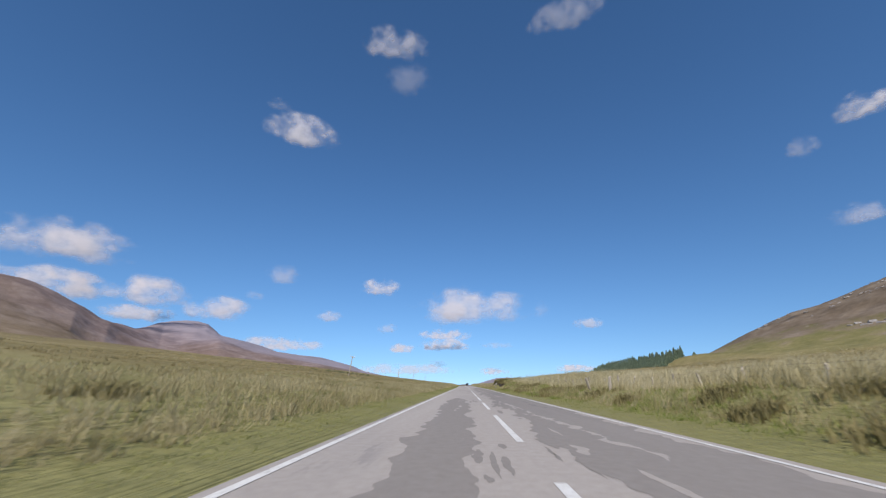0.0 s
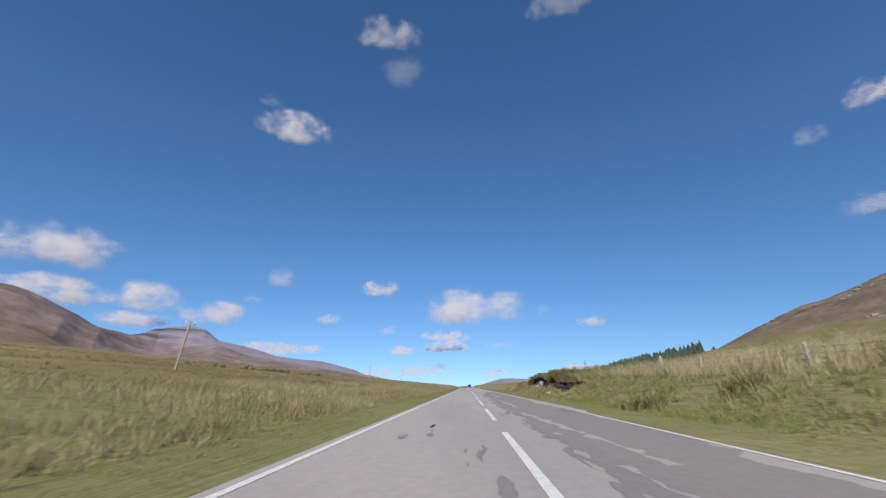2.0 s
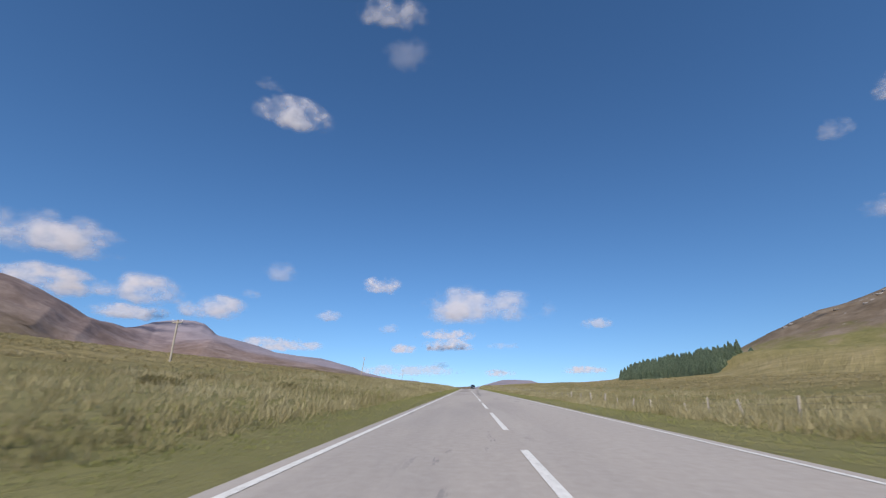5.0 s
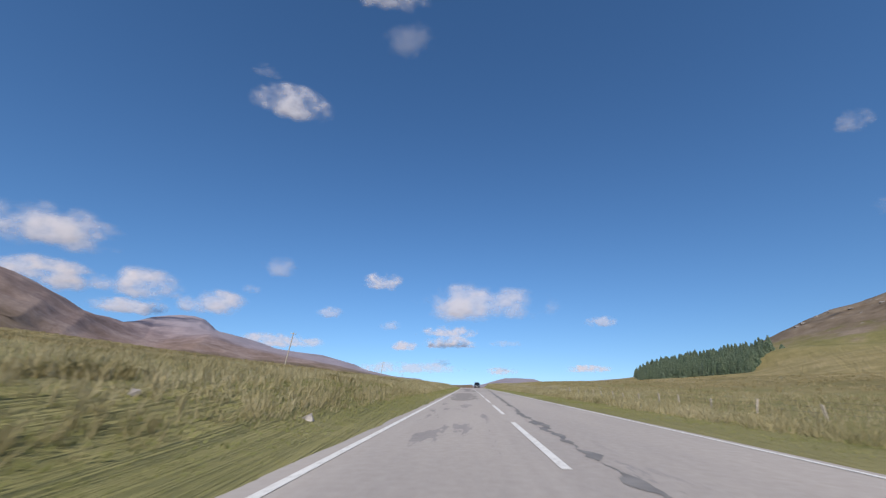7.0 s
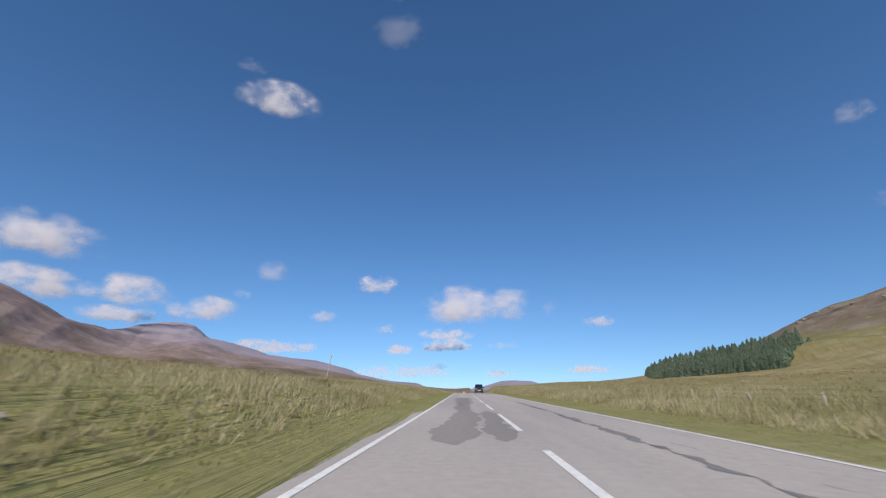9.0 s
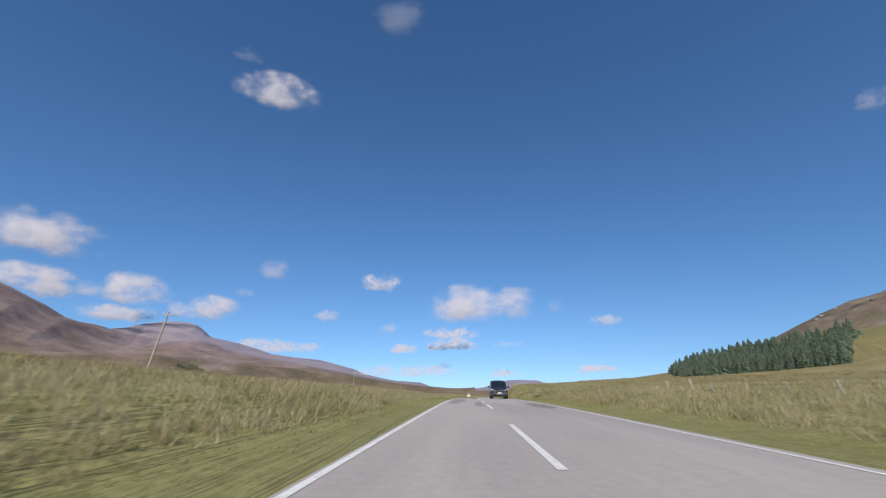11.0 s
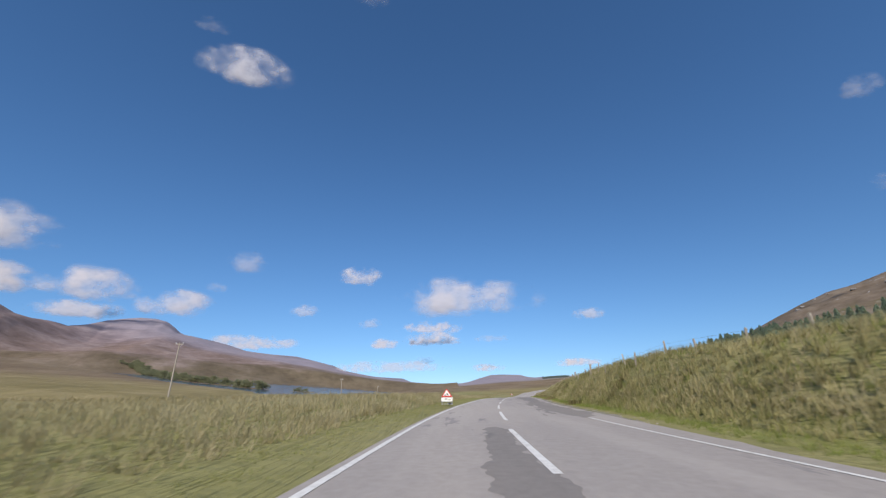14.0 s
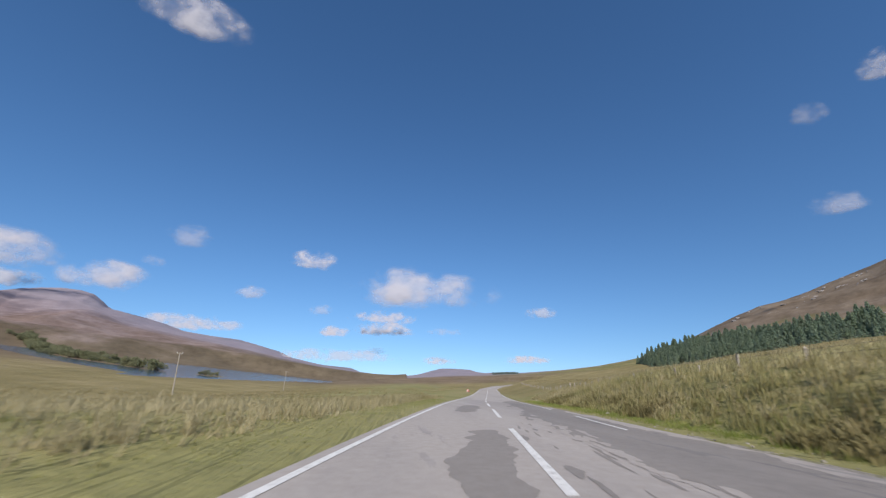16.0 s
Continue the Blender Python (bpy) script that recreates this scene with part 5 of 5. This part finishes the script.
def van_section(y):
    """Half outline (x, z) of the van's body at y metres behind its nose."""
    top = float(np.interp(y, [0, 0.06, 0.2, 0.5, 1.0, 1.45, 1.95, 2.3, 3.0, 4.6, 4.9, 4.97], [0.70, 0.86, 1.00, 1.09, 1.20, 1.52, 1.84, 1.92, 1.96, 1.95, 1.90, 1.82]))
    w = float(np.interp(y, [0, 0.06, 0.25, 0.6, 1.2, 4.7, 4.9, 4.97], [0.70, 0.82, 0.93, 0.98, 0.99, 0.98, 0.95, 0.90]))
    wt = float(np.interp(top, [0.70, 1.2, 1.55, 1.96], [0.62, 0.78, 0.80, 0.84])) * w / 0.99
    zb = float(np.interp(y, [0, 0.3, 4.6, 4.97], [0.30, 0.24, 0.24, 0.36]))
    belt = min(1.12, top - 0.14)
    return [(0.0, zb), (w * 0.86, zb), (w * 0.97, zb + 0.10), (w, zb + 0.30), (w * 0.995, (zb + belt) / 2 + 0.1), (w * 0.975, belt), (wt + 0.03, top - 0.09), (wt - 0.05, top - 0.015), (wt * 0.5, top + 0.025), (0.0, top + 0.035)]


def side_x(y, z):
    pts = van_section(y)[3:8]
    return float(np.interp(z, [p[1] for p in pts], [p[0] for p in pts]))


van = empty("van", "dark blue-black panel van driving in the oncoming lane", "van")
bm = bmesh.new()
loops = []
for y in (0, 0.03, 0.06, 0.12, 0.2, 0.35, 0.5, 0.75, 1.0, 1.2, 1.45, 1.7, 1.95, 2.1, 2.3, 2.6, 3.0, 3.4, 3.8, 4.2, 4.6, 4.8, 4.9, 4.97):
    half = van_section(y)
    ring = half + [(-a, b) for a, b in half[-2:0:-1]]
    loops.append([bm.verts.new((a, y, b)) for a, b in ring])
for l0, l1 in zip(loops, loops[1:]):
    for k in range(len(l0)):
        bm.faces.new((l0[k], l0[(k + 1) % len(l0)], l1[(k + 1) % len(l0)], l1[k]))
bm.faces.new(loops[0])
bm.faces.new(loops[-1][::-1])
bmesh.ops.recalc_face_normals(bm, faces=bm.faces)
body = part("body", bm, M_VAN, van, "glossy dark blue-black bodywork", True)
WHEELS = ((0.98, 1), (0.98, -1), (3.92, 1), (3.92, -1))
bm = bmesh.new()
for y, s in WHEELS:
    bmesh.ops.create_cone(bm, cap_ends=True, segments=28, radius1=0.40, radius2=0.40, depth=0.5, matrix=pose(s * 0.86, y, 0.34, 0, 90, 0))
me = bpy.data.meshes.new("arch_cutter")
bm.to_mesh(me)
bm.free()
cutter = new("arch_cutter", me)
mod = body.modifiers.new("arches", "BOOLEAN")
mod.object, mod.solver = cutter, "EXACT"
bpy.context.view_layer.update()
cut = bpy.data.meshes.new_from_object(body.evaluated_get(bpy.context.evaluated_depsgraph_get()))
body.modifiers.remove(mod)
body.data = cut
bpy.data.objects.remove(cutter)
for y, s in WHEELS:
    wh = empty("wheel", "", "")
    wh.parent = van
    wh.matrix_basis = pose(s * 0.88, y, 0.335)
    bm = bmesh.new()
    prof = [(0.20, -0.10), (0.30, -0.11), (0.33, -0.08), (0.335, 0.0), (0.33, 0.08), (0.30, 0.11), (0.20, 0.10)]
    rings = [[bm.verts.new((b, a * math.cos(k * math.pi / 16), a * math.sin(k * math.pi / 16))) for a, b in prof] for k in range(32)]
    for k in range(32):
        r0, r1 = rings[k], rings[(k + 1) % 32]
        for j in range(6):
            bm.faces.new((r0[j], r0[j + 1], r1[j + 1], r1[j]))
    bmesh.ops.recalc_face_normals(bm, faces=bm.faces)
    part("tyre", bm, M_TYRE, wh, "black rubber tyre", True)
    bm = bmesh.new()
    bmesh.ops.create_cone(bm, cap_ends=True, segments=24, radius1=0.205, radius2=0.205, depth=0.12, matrix=pose(0, 0, 0, 0, 90, 0))
    for k in range(5):
        box(0.03, 0.05, 0.18, pose(s * 0.075, 0, 0, 72 * k, 0, 0) @ Matrix.Translation((0, 0, 0.1)), 0.008, bm)
    part("rim", bm, M_CHROME, wh, "silver five-spoke rim")
    bm = bmesh.new()
    bmesh.ops.create_cone(bm, cap_ends=True, segments=20, radius1=0.39, radius2=0.39, depth=0.02, matrix=pose(-s * 0.24, 0, 0.005, 0, 90, 0))
    part("arch_liner", bm, M_TRIM, wh)


def panel(name, pts, material, parent=van, label="", out=0.012):
    """A thin skin over the body through given points, set a little proud."""
    bm = bmesh.new()
    f = bm.faces.new([bm.verts.new(p) for p in pts])
    bmesh.ops.recalc_face_normals(bm, faces=[f])
    f.normal_update()
    n = f.normal.copy()
    c = f.calc_center_median()
    if n.dot(c - Vector((0, 2.5, 0.8))) < 0:
        n = -n
        f.normal_flip()
    bmesh.ops.translate(bm, vec=n * out, verts=bm.verts)
    r = bmesh.ops.extrude_face_region(bm, geom=[f])
    bmesh.ops.translate(bm, vec=-n * (out + 0.01), verts=[g for g in r["geom"] if isinstance(g, bmesh.types.BMVert)])
    bmesh.ops.recalc_face_normals(bm, faces=bm.faces)
    return part(name, bm, material, parent, label)


panel("windscreen", [(-0.74, 1.06, 1.27), (0.74, 1.06, 1.27), (0.68, 1.86, 1.80), (0.35, 1.86, 1.845), (-0.35, 1.86, 1.845), (-0.68, 1.86, 1.80)], M_VGLASS, label="dark raked windscreen", out=0.03)
for s in (1, -1):
    def sp(y, z, s=s):
        return (s * side_x(y, z), y, z)
    panel("side_window", [sp(1.32, 1.15), sp(2.25, 1.13), sp(2.28, 1.60), sp(2.12, 1.72), sp(1.86, 1.70)], M_VGLASS, label="dark front door glass")
    panel("side_window", [sp(2.42, 1.15), sp(3.45, 1.15), sp(3.45, 1.72), sp(2.42, 1.72)], M_VGLASS, label="dark side glass")
    panel("side_window", [sp(3.55, 1.15), sp(4.62, 1.17), sp(4.60, 1.70), sp(3.55, 1.72)], M_VGLASS, label="dark rear side glass")
    panel("headlight", [(s * 0.46, 0.09, 0.76), (s * 0.80, 0.20, 0.78), (s * 0.95, 0.50, 0.96), (s * 0.92, 0.52, 1.06), (s * 0.72, 0.24, 1.00), (s * 0.48, 0.10, 0.88)], M_LAMP, label="clear swept-back headlight", out=0.03)
    panel("fog_lamp", [(s * 0.62, 0.04, 0.50), (s * 0.78, 0.07, 0.52), (s * 0.76, 0.07, 0.60), (s * 0.62, 0.04, 0.58)], M_FOG, label="small fog lamp", out=0.05)
    mr = part("mirror", box(0.16, 0.14, 0.26, pose(s * 1.12, 1.28, 1.28, 0, 0, s * 10), 0.04), M_TRIM, van, "black door mirror", True)
    part("mirror_arm", box(0.16, 0.06, 0.06, pose(s * 1.02, 1.30, 1.17), 0.01), M_TRIM, mr)
    part("door_handle", box(0.03, 0.17, 0.035, pose(s * (side_x(2.1, 0.98) + 0.012), 2.1, 0.98), 0.008), M_TRIM, van)
    part("side_moulding", box(0.02, 2.2, 0.10, pose(s * 0.995, 2.45, 0.52), 0.006), M_TRIM, van, "black rubbing strip")
    part("wiper", box(0.5, 0.02, 0.02, pose(s * 0.28 - 0.05, 1.02, 1.265, 0, 0, 3), 0), M_TRIM, van, "black windscreen wiper")
part("grille", box(1.02, 0.05, 0.15, pose(0, 0.035, 0.80), 0.02), M_TRIM, van, "black upper grille")
part("grille_bar", box(0.96, 0.03, 0.025, pose(0, -0.002, 0.885), 0.006), M_CHROME, van, "chrome bar across the bonnet edge")
lower = part("lower_grille", box(1.15, 0.05, 0.18, pose(0, -0.005, 0.50), 0.03), M_TRIM, van, "black lower grille")
bm = bmesh.new()
for s in (1, -1):
    box(0.44, 0.02, 0.022, pose(s * 0.52, -0.028, 0.575, 0, s * -26, 0), 0.005, bm)
box(0.70, 0.02, 0.022, pose(0, -0.03, 0.48), 0.005, bm)
part("chrome_trim", bm, M_CHROME, lower, "chrome smile-shaped trim")
plate = part("number_plate", box(0.52, 0.015, 0.115, pose(0, -0.04, 0.60), 0.004), M_PLATE, van, "white number plate with dark bars")
for k in range(7):
    part("plate_bar", box(0.042, 0.004, 0.07, pose(-0.205 + 0.058 * k + (0.035 if k > 3 else 0), -0.05, 0.60)), M_BLACK, plate)
part("bumper_lip", box(1.66, 0.14, 0.09, pose(0, 0.08, 0.29), 0.03), M_TRIM, van, "black lower bumper lip")
van.matrix_basis = pose(0.6, 331.3, float(road_z(333.6)), math.degrees(math.atan(0.018)) * -1, 0, 0.5) @ Matrix.Diagonal((1.0, 1.0, 1.07, 1))
